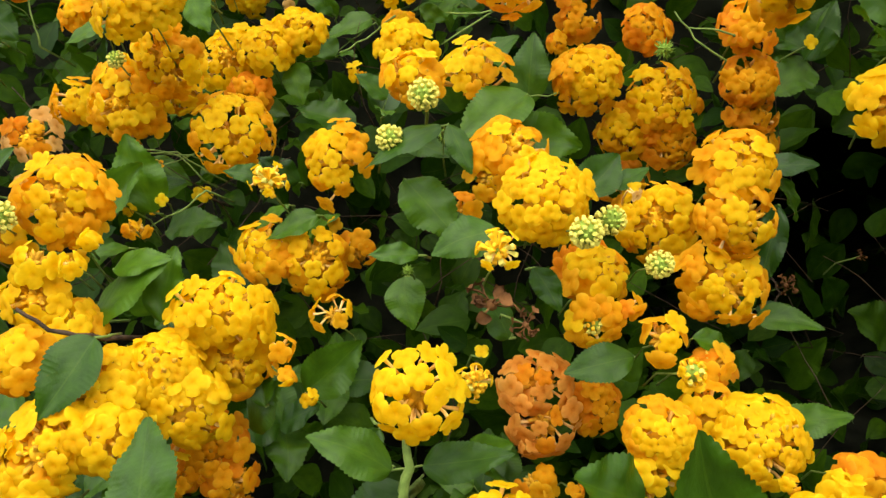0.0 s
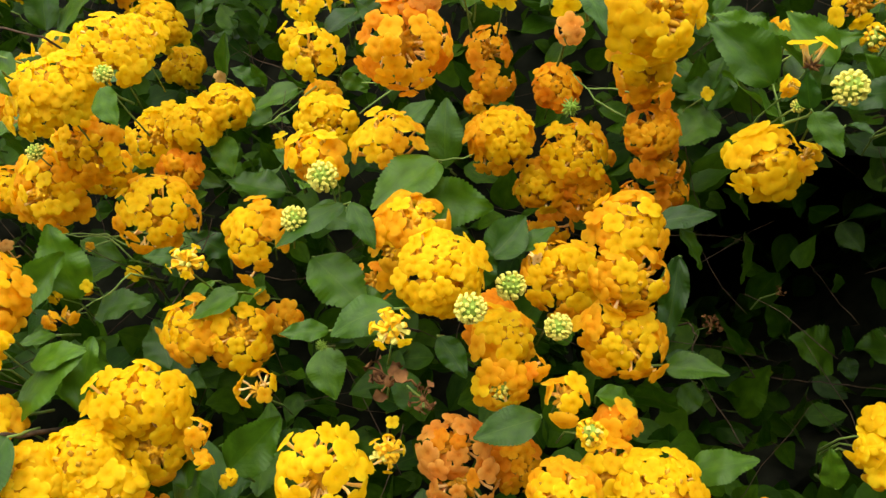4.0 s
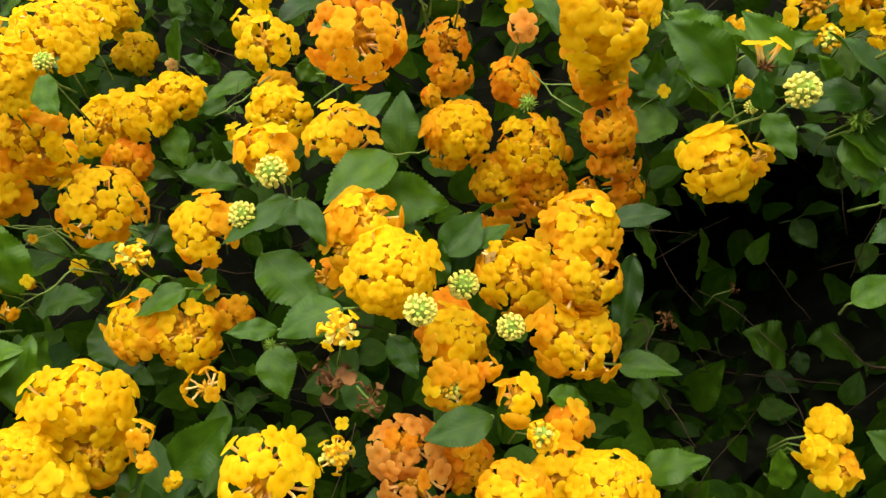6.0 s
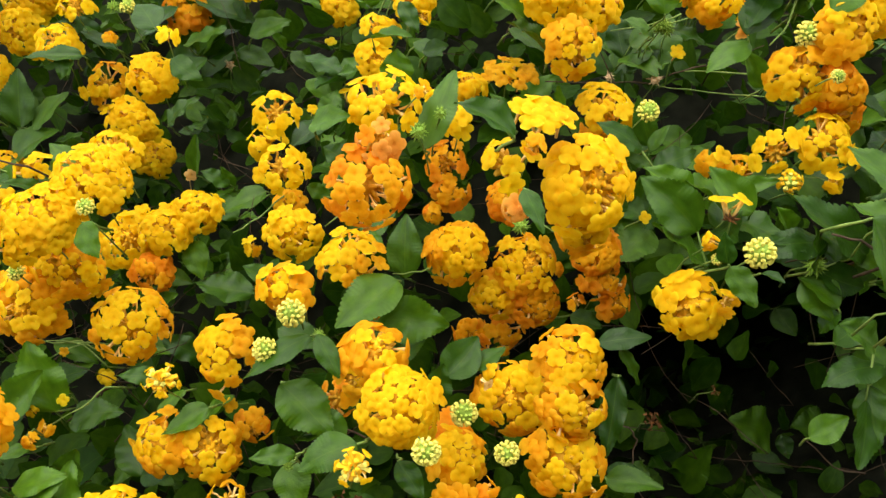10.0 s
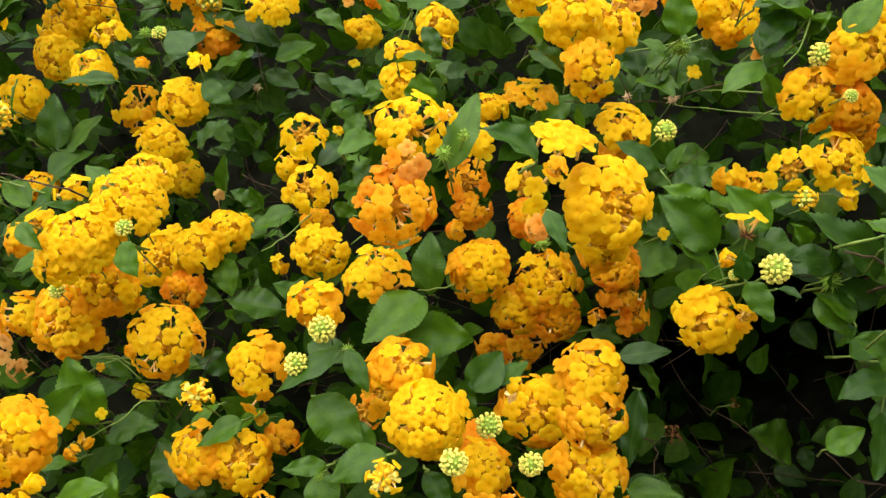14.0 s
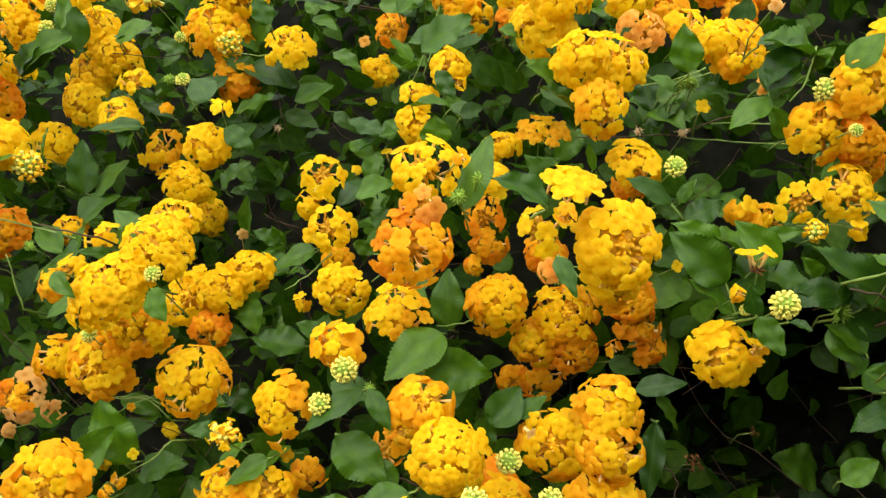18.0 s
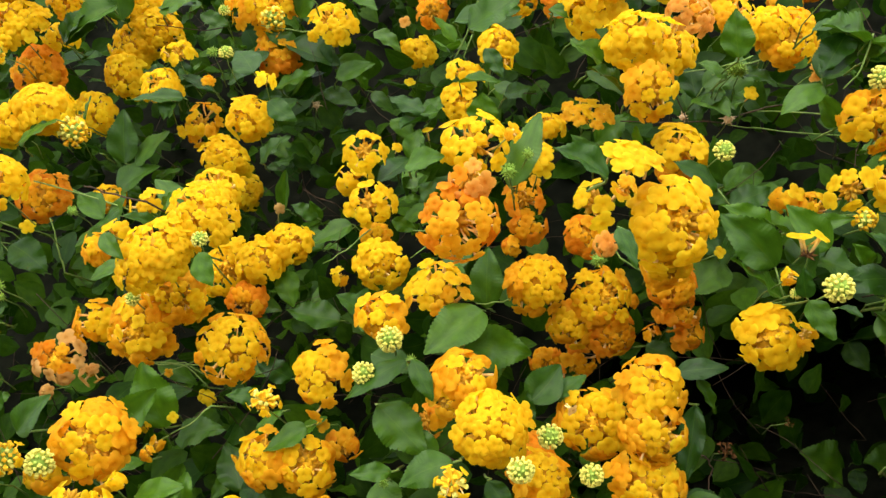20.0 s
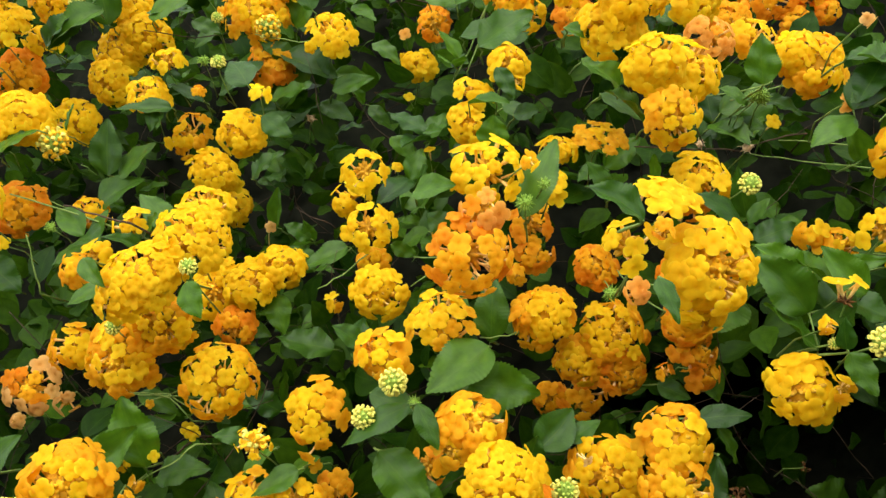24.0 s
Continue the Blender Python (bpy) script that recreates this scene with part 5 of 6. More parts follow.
sprig(((0.1685, 0.2669, 0.9939), (0.1760, 0.2599, 0.9785), 0.55), ((0.1677, 0.2671, 0.9951), (0.1658, 0.2655, 1.0083), 0.5))
sprig(((0.2184, 0.2766, 0.9704), (0.2046, 0.2852, 0.9823), 0.55), ((0.2189, 0.2761, 0.9680), (0.2129, 0.2807, 0.9584), 0.7))
sprig(((0.2127, 0.2409, 0.9649), (0.1974, 0.2392, 0.9757), 0.6), ((0.2079, 0.2377, 0.9461), (0.2011, 0.2297, 0.9229), 0.5))
sprig(((0.3871, 0.575, 0.7673), (0.3386, 0.555, 0.7857), 0.62), ((0.329, 0.57, 0.7752), (0.2863, 0.552, 0.799), 0.62), ((0.3377, 0.57, 0.7792), (0.3341, 0.56, 0.8023), 0.55), ((0.3397, 0.57, 0.773), (0.3379, 0.555, 0.7592), 0.6))
sprig(((-0.2274, 0.5737, 1.0624), (-0.2243, 0.5769, 1.1039), 0.55), ((-0.2199, 0.5731, 1.0606), (-0.1874, 0.5674, 1.0845), 0.45), ((-0.2075, 0.5703, 1.0463), (-0.1821, 0.5670, 1.0550), 0.4))
sprig(((-0.1363, 0.3538, 0.9256), (-0.1461, 0.3564, 0.9620), 0.55), ((-0.1644, 0.3543, 0.9239), (-0.1349, 0.3440, 0.9508), 0.4))
sprig(((-0.1069, 0.6089, 1.1074), (-0.0684, 0.6014, 1.1228), 0.65), ((-0.1075, 0.6096, 1.1110), (-0.1240, 0.6112, 1.1404), 0.5))
sprig(((-0.0584, 0.5788, 1.1169), (-0.0268, 0.5753, 1.1251), 0.4))
sprig(((-0.0927, 0.4876, 1.0986), (-0.0735, 0.4804, 1.0843), 0.5), ((-0.1013, 0.4913, 1.1182), (-0.1155, 0.5110, 1.1351), 0.6))
sprig(((-0.1751, 0.5518, 1.1077), (-0.1788, 0.5453, 1.0932), 0.5))
sprig(((-0.1551, 0.5828, 1.1134), (-0.1789, 0.5819, 1.1275), 0.4))
sprig(((-0.1018, 0.3338, 1.0213), (-0.0943, 0.3268, 1.0058), 0.62))
sprig(((-0.1656, 0.3997, 1.0107), (-0.1850, 0.3946, 1.0016), 0.45), ((-0.1449, 0.4022, 1.0276), (-0.1620, 0.3902, 1.0376), 0.35))
sprig(((-0.0537, 0.4590, 0.9530), (-0.0889, 0.4577, 0.9630), 0.55), ((-0.0871, 0.4661, 0.9876), (-0.0831, 0.4578, 0.9643), 0.6))
sprig(((-0.1134, 0.5363, 1.0567), (-0.0889, 0.5347, 1.0746), 0.45))
sprig(((-0.0141, 0.5271, 1.0815), (0.0013, 0.5196, 1.0641), 0.5))
sprig(((0.0802, 0.2290, 1.0530), (0.0610, 0.2276, 1.0649), 0.45))
sprig(((0.0542, 0.3477, 1.0420), (0.0727, 0.3597, 1.0780), 0.38))
sprig(((0.0037, 0.3366, 1.0575), (0.0226, 0.3225, 1.0610), 0.45), ((0.0202, 0.3328, 1.0384), (0.0090, 0.3307, 1.0479), 0.8))
sprig(((0.0436, 0.3985, 1.0745), (0.0459, 0.3975, 1.0917), 0.95), ((0.0333, 0.4029, 1.0977), (0.0536, 0.3880, 1.0966), 0.28))
sprig(((0.1262, 0.4030, 1.0830), (0.1029, 0.3926, 1.1009), 0.5), ((0.1140, 0.4071, 1.1041), (0.0979, 0.3949, 1.1131), 0.6))
sprig(((0.2176, 0.3622, 1.0821), (0.1939, 0.3564, 1.0686), 0.5), ((0.2168, 0.3628, 1.0855), (0.2336, 0.3619, 1.1057), 0.75), ((0.2440, 0.3642, 1.0975), (0.2075, 0.3430, 1.1098), 0.4))
sprig(((0.1660, 0.3711, 1.0320), (0.1427, 0.3705, 1.0479), 0.5), ((0.1696, 0.3709, 1.0317), (0.1796, 0.3688, 1.0442), 0.45), ((0.1718, 0.3693, 1.0228), (0.1959, 0.3759, 1.0293), 0.5))
sprig(((-0.0165, 0.3040, 0.9483), (0.0044, 0.2953, 0.9257), 0.6), ((0.0090, 0.2985, 0.9216), (-0.0058, 0.3075, 0.9357), 0.5))
sprig(((0.0178, 0.2551, 0.9387), (-0.0048, 0.2504, 0.9321), 0.55))
sprig(((-0.0111, 0.2889, 0.9214), (-0.0303, 0.2856, 0.9227), 0.4))
sprig(((-0.0785, 0.3387, 0.9441), (-0.0971, 0.3357, 0.9475), 0.42))
sprig(((-0.0016, 0.3026, 0.9688), (-0.0311, 0.2967, 0.9539), 0.34), ((0.0015, 0.3027, 0.9696), (0.0098, 0.2951, 0.9513), 0.4))
sprig(((0.0565, 0.3302, 0.9350), (0.0741, 0.3386, 0.9510), 0.65), ((0.0505, 0.3282, 0.9228), (0.0558, 0.3275, 0.9429), 0.6), ((0.0701, 0.3302, 0.9372), (0.0869, 0.3372, 0.9450), 0.5))
sprig(((0.1374, 0.3217, 0.9313), (0.1273, 0.3114, 0.8947), 0.28), ((0.1284, 0.3143, 0.8882), (0.1486, 0.3088, 0.8832), 0.4))
sprig(((-0.1384, 0.3717, 0.9120), (-0.1087, 0.3678, 0.9173), 0.5), ((-0.1426, 0.3661, 0.8798), (-0.1309, 0.3560, 0.9045), 0.5))
sprig(((-0.1282, 0.2858, 0.9188), (-0.1037, 0.2819, 0.9236), 0.45))
sprig(((-0.1677, 0.4348, 0.9380), (-0.1452, 0.4375, 0.9224), 0.4))
sprig(((-0.1378, 0.2803, 0.8991), (-0.1048, 0.2839, 0.9245), 0.5), ((-0.1103, 0.2807, 0.8985), (-0.1060, 0.2944, 0.9252), 0.46))
sprig(((-0.1194, 0.2452, 0.9067), (-0.1348, 0.2293, 0.8840), 0.55))
sprig(((-0.0856, 0.183, 0.8748), (-0.0872, 0.204, 0.8977), 0.82))
sprig(((-0.0578, 0.2855, 0.8663), (-0.0344, 0.2877, 0.8875), 0.55))
sprig(((-0.0192, 0.3244, 0.9019), (-0.0155, 0.3146, 0.8811), 0.66))
sprig(((-0.0201, 0.2377, 0.8591), (-0.0486, 0.2369, 0.8732), 0.5), ((-0.0092, 0.2384, 0.8607), (0.0218, 0.2274, 0.8712), 0.36))
sprig(((0.0321, 0.2797, 0.9185), (0.0414, 0.2717, 0.9038), 0.48))
sprig(((0.0686, 0.2696, 0.8864), (0.0420, 0.2639, 0.8826), 0.48), ((0.0902, 0.2717, 0.8924), (0.1061, 0.2763, 0.8853), 0.5))
sprig(((0.1268, 0.3077, 0.8870), (0.1512, 0.2983, 0.8847), 0.42))
sprig(((0.1284, 0.2807, 0.8521), (0.1543, 0.2737, 0.8587), 0.5))
sprig(((0.089, 0.21, 0.8442), (0.0712, 0.198, 0.8943), 0.50))
sprig(((0.0621, 0.222, 0.8569), (0.0376, 0.205, 0.8751), 0.62))
sprig(((0.0221, 0.2679, 0.8950), (0.0119, 0.2683, 0.9124), 0.6))
sprig(((-0.0713, 0.2749, 0.8656), (-0.0769, 0.2850, 0.8802), 0.5))
sprig(((0.2212, 0.2214, 1.0115), (0.2265, 0.2317, 1.0370), 0.55))
sprig(((0.1919, 0.2116, 1.0199), (0.2097, 0.2094, 0.9882), 0.6))
sprig(((0.2218, 0.1974, 0.9934), (0.2449, 0.1917, 1.0022), 0.5))
sprig(((0.2091, 0.2625, 0.9602), (0.2221, 0.2587, 0.9709), 0.65), ((0.2197, 0.2609, 0.9592), (0.2249, 0.2518, 0.9367), 0.6))
sprig(((0.2162, 0.2405, 0.9575), (0.1915, 0.2388, 0.9522), 0.5), ((0.2107, 0.2400, 0.9508), (0.2095, 0.2321, 0.9302), 0.5), ((0.1877, 0.2396, 0.9321), (0.2003, 0.2355, 0.9412), 0.6))
sprig(((0.2999, 0.3108, 1.0750), (0.3166, 0.3006, 1.0554), 0.5), ((0.3309, 0.3022, 1.0524), (0.3124, 0.2990, 1.0440), 0.5))
sprig(((0.2861, 0.2936, 1.0828), (0.2797, 0.2938, 1.1012), 0.4))
sprig(((0.2856, 0.3265, 0.9852), (0.3076, 0.3205, 0.9910), 0.5))
sprig(((-0.2291, 0.6080, 1.1750), (-0.2375, 0.6090, 1.2188), 0.5))
sprig(((-0.1930, 0.5939, 1.1779), (-0.1596, 0.5826, 1.1856), 0.5), ((-0.1613, 0.5951, 1.1735), (-0.1376, 0.5911, 1.1623), 0.4))
sprig(((-0.2652, 0.5807, 1.1565), (-0.2412, 0.5812, 1.1822), 0.55))
sprig(((-0.2258, 0.4686, 1.0955), (-0.2514, 0.4613, 1.0810), 0.5), ((-0.2925, 0.4644, 1.0921), (-0.2966, 0.4633, 1.1175), 0.5))
sprig(((-0.1693, 0.5520, 1.1084), (-0.2102, 0.5457, 1.1088), 0.3), ((-0.1817, 0.5514, 1.1092), (-0.1833, 0.5452, 1.0925), 0.5))
sprig(((-0.2586, 0.3678, 0.9747), (-0.2250, 0.3677, 0.9917), 0.5))
sprig(((-0.1917, 0.2685, 0.9461), (-0.1661, 0.2601, 0.9801), 0.42), ((-0.2045, 0.2676, 0.9443), (-0.2099, 0.2577, 0.9809), 0.6))
sprig(((-0.1877, 0.3041, 0.9459), (-0.1684, 0.3033, 0.9638), 0.5))
sprig(((-0.2980, 0.4300, 1.0207), (-0.2632, 0.4262, 1.0062), 0.4), ((-0.2716, 0.4321, 1.0253), (-0.2509, 0.4277, 1.0128), 0.6), ((-0.2475, 0.4329, 1.0211), (-0.2255, 0.4279, 1.0030), 0.6), ((-0.2865, 0.4313, 1.0255), (-0.2930, 0.4242, 1.0044), 0.6))
sprig(((0.0420, 0.4433, 1.1306), (0.0740, 0.4433, 1.1485), 0.6), ((0.0308, 0.4456, 1.1546), (0.0489, 0.4447, 1.1714), 0.6))
sprig(((0.1904, 0.4054, 1.1010), (0.1888, 0.4046, 1.1279), 0.6))
sprig(((0.2288, 0.3585, 1.1121), (0.2081, 0.3529, 1.1087), 0.5), ((0.2270, 0.3577, 1.1063), (0.2122, 0.3505, 1.0881), 0.6))
sprig(((-0.0976, 0.5975, 1.1462), (-0.0559, 0.5934, 1.1270), 0.6))
sprig(((0.0130, 0.6083, 1.1858), (0.0432, 0.6054, 1.1809), 0.5))
sprig(((-0.0629, 0.5289, 1.1678), (-0.0695, 0.5270, 1.1885), 0.7))
sprig(((0.1736, 0.2523, 0.8568), (0.1708, 0.2521, 0.8740), 0.5))
sprig(((-0.1492, 0.3384, 1.0339), (-0.1378, 0.3317, 1.0211), 0.42))
sprig(((-0.1013, 0.6036, 1.1068), (-0.0831, 0.6043, 1.1364), 0.8), ((-0.1032, 0.6033, 1.1052), (-0.1289, 0.5995, 1.1027), 0.5), ((-0.0979, 0.6033, 1.1057), (-0.0696, 0.5938, 1.1084), 0.5))
sprig(((0.2154, 0.3679, 1.1111), (0.2384, 0.3584, 1.0990), 0.45), ((0.2341, 0.3634, 1.1007), (0.2141, 0.3598, 1.0889), 0.55))
sprig(((0.2425, 0.3324, 1.0932), (0.2588, 0.3286, 1.1067), 0.6))
sprig(((0.2601, 0.3534, 1.0541), (0.2774, 0.3446, 1.0419), 0.45))
sprig(((0.1690, 0.3074, 1.0125), (0.1471, 0.3097, 1.0305), 0.45), ((0.1938, 0.3032, 1.0084), (0.1752, 0.3056, 1.0292), 0.5))
sprig(((0.2188, 0.2869, 0.9950), (0.1853, 0.2871, 0.9933), 0.38), ((0.2083, 0.2858, 0.9816), (0.2174, 0.2771, 0.9640), 0.55))
sprig(((0.2155, 0.2520, 0.9632), (0.2227, 0.2448, 0.9524), 0.6), ((0.2373, 0.2451, 0.9428), (0.2444, 0.2377, 0.9307), 0.6))
sprig(((0.2317, 0.1994, 0.9892), (0.2374, 0.1917, 0.9742), 0.6))
sprig(((-0.2535, 0.4705, 1.0814), (-0.2330, 0.4692, 1.0948), 0.6), ((-0.2883, 0.4717, 1.1087), (-0.2691, 0.4666, 1.0902), 0.5))
sprig(((-0.2379, 0.5851, 1.1812), (-0.2621, 0.5765, 1.1546), 0.6))
sprig(((-0.1022, 0.5630, 1.1113), (-0.0707, 0.5620, 1.1219), 0.6), ((-0.1055, 0.5602, 1.0892), (-0.0859, 0.5587, 1.1015), 0.6), ((-0.0482, 0.5751, 1.1886), (-0.0263, 0.5750, 1.2112), 0.6))
sprig(((0.0276, 0.6389, 1.1820), (0.0602, 0.6391, 1.2025), 0.6), ((0.0952, 0.6405, 1.1622), (0.0609, 0.6328, 1.1477), 0.5))
sprig(((0.0884, 0.4264, 1.1373), (0.1072, 0.4226, 1.1301), 0.4))
sprig(((0.1124, 0.4485, 1.1015), (0.1348, 0.4438, 1.0852), 0.5))
sprig(((-0.2727, 0.4618, 1.0200), (-0.2868, 0.4557, 1.0098), 0.6), ((-0.2591, 0.4622, 1.0165), (-0.2426, 0.4569, 0.9977), 0.6), ((-0.2840, 0.4603, 1.0128), (-0.3181, 0.4537, 1.0076), 0.4))
sprig(((-0.2385, 0.3899, 0.9814), (-0.2662, 0.3828, 0.9686), 0.45))
sprig(((0.0796, 0.2091, 1.0379), (0.0839, 0.2026, 1.0246), 0.42))
# smaller shoots between the heads
sprig(((-0.2353, 0.5700, 1.0422), (-0.1970, 0.5640, 1.0585), 0.55))
sprig(((-0.2485, 0.5600, 1.0926), (-0.2380, 0.5540, 1.1145), 0.50))
sprig(((-0.2230, 0.5200, 1.0722), (-0.2368, 0.5140, 1.0810), 0.45))
sprig(((-0.1469, 0.4100, 1.0341), (-0.1358, 0.4040, 1.0477), 0.50))
sprig(((-0.0876, 0.6000, 1.1423), (-0.1136, 0.5940, 1.1569), 0.50), ((-0.0732, 0.6000, 1.1243), (-0.0594, 0.5900, 1.1469), 0.55))
sprig(((-0.0732, 0.6100, 1.1094), (-0.0463, 0.6040, 1.0950), 0.50), ((-0.0616, 0.6100, 1.0848), (-0.0384, 0.6000, 1.0899), 0.45))
sprig(((-0.1017, 0.5500, 1.0205), (-0.0967, 0.5440, 1.0502), 0.33))
sprig(((-0.0729, 0.5200, 1.0150), (-0.0898, 0.5140, 1.0265), 0.55), ((-0.0716, 0.5250, 1.0131), (-0.0766, 0.5150, 1.0285), 0.40))
sprig(((-0.0460, 0.5000, 1.0114), (-0.0767, 0.4940, 0.9993), 0.45))
sprig(((0.0498, 0.4150, 1.1168), (0.0583, 0.4090, 1.0993), 0.42))
sprig(((-0.0153, 0.4700, 1.0156), (0.0017, 0.4640, 1.0085), 0.45))
sprig(((0.0614, 0.4500, 1.0915), (0.0761, 0.4440, 1.0941), 0.65))
sprig(((0.1034, 0.3900, 1.0465), (0.0913, 0.3840, 1.0656), 0.45), ((0.1318, 0.4050, 1.0517), (0.1292, 0.3950, 1.0675), 0.45))
sprig(((0.1741, 0.3850, 1.0327), (0.1669, 0.3790, 1.0599), 0.38))
sprig(((0.1959, 0.3350, 1.0143), (0.2180, 0.3290, 1.0176), 0.33))
sprig(((0.2083, 0.3000, 0.9967), (0.1994, 0.2940, 1.0116), 0.50))
sprig(((0.2416, 0.4000, 1.0590), (0.2290, 0.3940, 1.0793), 0.45))
sprig(((0.1919, 0.4300, 1.0926), (0.1732, 0.4240, 1.1006), 0.55), ((0.1993, 0.4300, 1.0940), (0.2179, 0.4200, 1.0838), 0.42))
sprig(((0.1999, 0.4600, 1.0843), (0.1828, 0.4540, 1.0710), 0.50))
sprig(((-0.1713, 0.4050, 0.9854), (-0.1676, 0.3990, 1.0038), 0.45))
sprig(((-0.1164, 0.5000, 0.9600), (-0.0988, 0.4940, 0.9544), 0.55))
sprig(((-0.0833, 0.4300, 0.9246), (-0.1037, 0.4240, 0.9397), 0.50))
sprig(((-0.1464, 0.3450, 0.9113), (-0.1615, 0.3390, 0.9101), 0.50))
sprig(((-0.0775, 0.3720, 0.9243), (-0.0938, 0.3680, 0.9114), 0.33))
sprig(((0.0294, 0.3120, 0.9440), (0.0230, 0.3060, 0.9544), 0.55))
sprig(((0.1342, 0.4100, 0.9369), (0.1512, 0.4040, 0.9296), 0.55))
sprig(((-0.0649, 0.5200, 0.9659), (-0.0829, 0.5140, 0.9531), 0.50))
sprig(((0.2854, 0.4200, 1.0479), (0.2618, 0.4140, 1.0433), 0.40))
sprig(((-0.0581, 0.4700, 0.9552), (-0.0618, 0.4640, 0.9396), 0.45))
sprig(((-0.0227, 0.3500, 0.9597), (0.0011, 0.3440, 0.9505), 0.50))
sprig(((0.1867, 0.2800, 0.9866), (0.1943, 0.2740, 0.9834), 0.60))
sprig(((-0.0710, 0.3800, 0.9062), (-0.0530, 0.3740, 0.9184), 0.50))
sprig(((0.1602, 0.3800, 1.0312), (0.1739, 0.3740, 1.0222), 0.45))
sprig(((0.2390, 0.3600, 1.0947), (0.2484, 0.3540, 1.1043), 0.50))
sprig(((-0.1213, 0.4100, 0.8735), (-0.1346, 0.4040, 0.8598), 0.45), ((-0.1156, 0.4200, 0.8609), (-0.1017, 0.4100, 0.8535), 0.45))
sprig(((-0.0308, 0.6400, 1.1562), (-0.0092, 0.6340, 1.1363), 0.45))
sprig(((-0.0359, 0.6400, 1.1069), (-0.0186, 0.6340, 1.0872), 0.45), ((-0.0413, 0.6400, 1.1082), (-0.0514, 0.6300, 1.1229), 0.40))
sprig(((-0.1431, 0.4500, 0.9292), (-0.1246, 0.4440, 0.9221), 0.40))
sprig(((0.0336, 0.5000, 1.1424), (0.0785, 0.4940, 1.1469), 0.42))
sprig(((0.0941, 0.4700, 1.1401), (0.1158, 0.4640, 1.1346), 0.45))
sprig(((0.1333, 0.5400, 1.1670), (0.1140, 0.5340, 1.1917), 0.60))
sprig(((0.0626, 0.6200, 1.1738), (0.0495, 0.6140, 1.2062), 0.50))
sprig(((0.0572, 0.4700, 1.0983), (0.0739, 0.4640, 1.0891), 0.60))
sprig(((-0.2883, 0.5600, 1.1882), (-0.2478, 0.5540, 1.2238), 0.40))
sprig(((-0.3115, 0.5500, 1.2014), (-0.2791, 0.5440, 1.2020), 0.50))
sprig(((-0.2274, 0.5800, 1.1868), (-0.2127, 0.5740, 1.2206), 0.40), ((-0.2208, 0.5800, 1.1819), (-0.2556, 0.5700, 1.1583), 0.50))
sprig(((-0.1954, 0.6000, 1.1816), (-0.1594, 0.5940, 1.1806), 0.50), ((-0.1632, 0.6000, 1.1829), (-0.1766, 0.5900, 1.1871), 0.30))
sprig(((-0.0860, 0.6000, 1.1667), (-0.0685, 0.5940, 1.1924), 0.70))
sprig(((-0.1443, 0.5900, 1.1186), (-0.1086, 0.5840, 1.1394), 0.70))
sprig(((-0.0784, 0.6000, 1.1385), (-0.0989, 0.5940, 1.1022), 0.70), ((-0.0610, 0.6100, 1.1310), (-0.0310, 0.6000, 1.1242), 0.40))
sprig(((-0.0553, 0.6000, 1.2060), (-0.0280, 0.5940, 1.1876), 0.60))
sprig(((-0.1306, 0.4400, 1.0302), (-0.1352, 0.4340, 1.0461), 0.50))
sprig(((-0.2940, 0.4400, 1.0092), (-0.2513, 0.4340, 1.0161), 0.40), ((-0.2507, 0.4400, 1.0130), (-0.2293, 0.4300, 1.0071), 0.50))
sprig(((-0.3207, 0.4600, 1.0166), (-0.2953, 0.4540, 1.0322), 0.40))
sprig(((-0.2589, 0.3700, 0.9687), (-0.2245, 0.3640, 0.9894), 0.35))
sprig(((-0.2294, 0.3300, 0.9452), (-0.1998, 0.3240, 0.9589), 0.40))
sprig(((-0.0001, 0.6000, 1.1935), (-0.0146, 0.5940, 1.1778), 0.60), ((-0.0093, 0.6000, 1.1963), (-0.0223, 0.5900, 1.2024), 0.50))
sprig(((0.0285, 0.6600, 1.1928), (0.0402, 0.6540, 1.1791), 0.80))
sprig(((0.0207, 0.6000, 1.1444), (0.0339, 0.5940, 1.1318), 0.70))
sprig(((0.1118, 0.5000, 1.1261), (0.1278, 0.4940, 1.1113), 0.50))
sprig(((-0.1243, 0.2200, 0.8569), (-0.1333, 0.2140, 0.8444), 0.60))
sprig(((-0.1112, 0.2220, 0.8394), (-0.0815, 0.2160, 0.8612), 0.36))
sprig(((-0.0152, 0.2500, 0.8436), (-0.0422, 0.2440, 0.8272), 0.55))
sprig(((-0.0813, 0.2850, 0.8522), (-0.0659, 0.2790, 0.8744), 0.60))
sprig(((-0.0250, 0.2500, 0.8686), (-0.0329, 0.2440, 0.8559), 0.50))
sprig(((0.0057, 0.2400, 0.8614), (0.0216, 0.2340, 0.8709), 0.60))
sprig(((-0.0584, 0.3400, 0.9263), (-0.0806, 0.3340, 0.9167), 0.45))

# ---- bare stems ----
twig("B", 1, (0.134, 0.454, 1.070), (0.168, 0.452, 1.067), (0.196, 0.451, 1.065), (0.217, 0.452, 1.071), (0.235, 0.451, 1.073))
twig("G", 0.9, (0.199, 0.451, 1.063), (0.230, 0.449, 1.057), (0.271, 0.446, 1.051), (0.306, 0.445, 1.048))
twig("G", 1, (0.210, 0.432, 1.071), (0.240, 0.430, 1.067), (0.263, 0.429, 1.065))
twig("B", 0.9, (0.152, 0.359, 0.862), (0.158, 0.362, 0.879), (0.154, 0.363, 0.886))
twig("B", 0.9, (0.244, 0.349, 0.877), (0.257, 0.346, 0.861), (0.274, 0.345, 0.857))
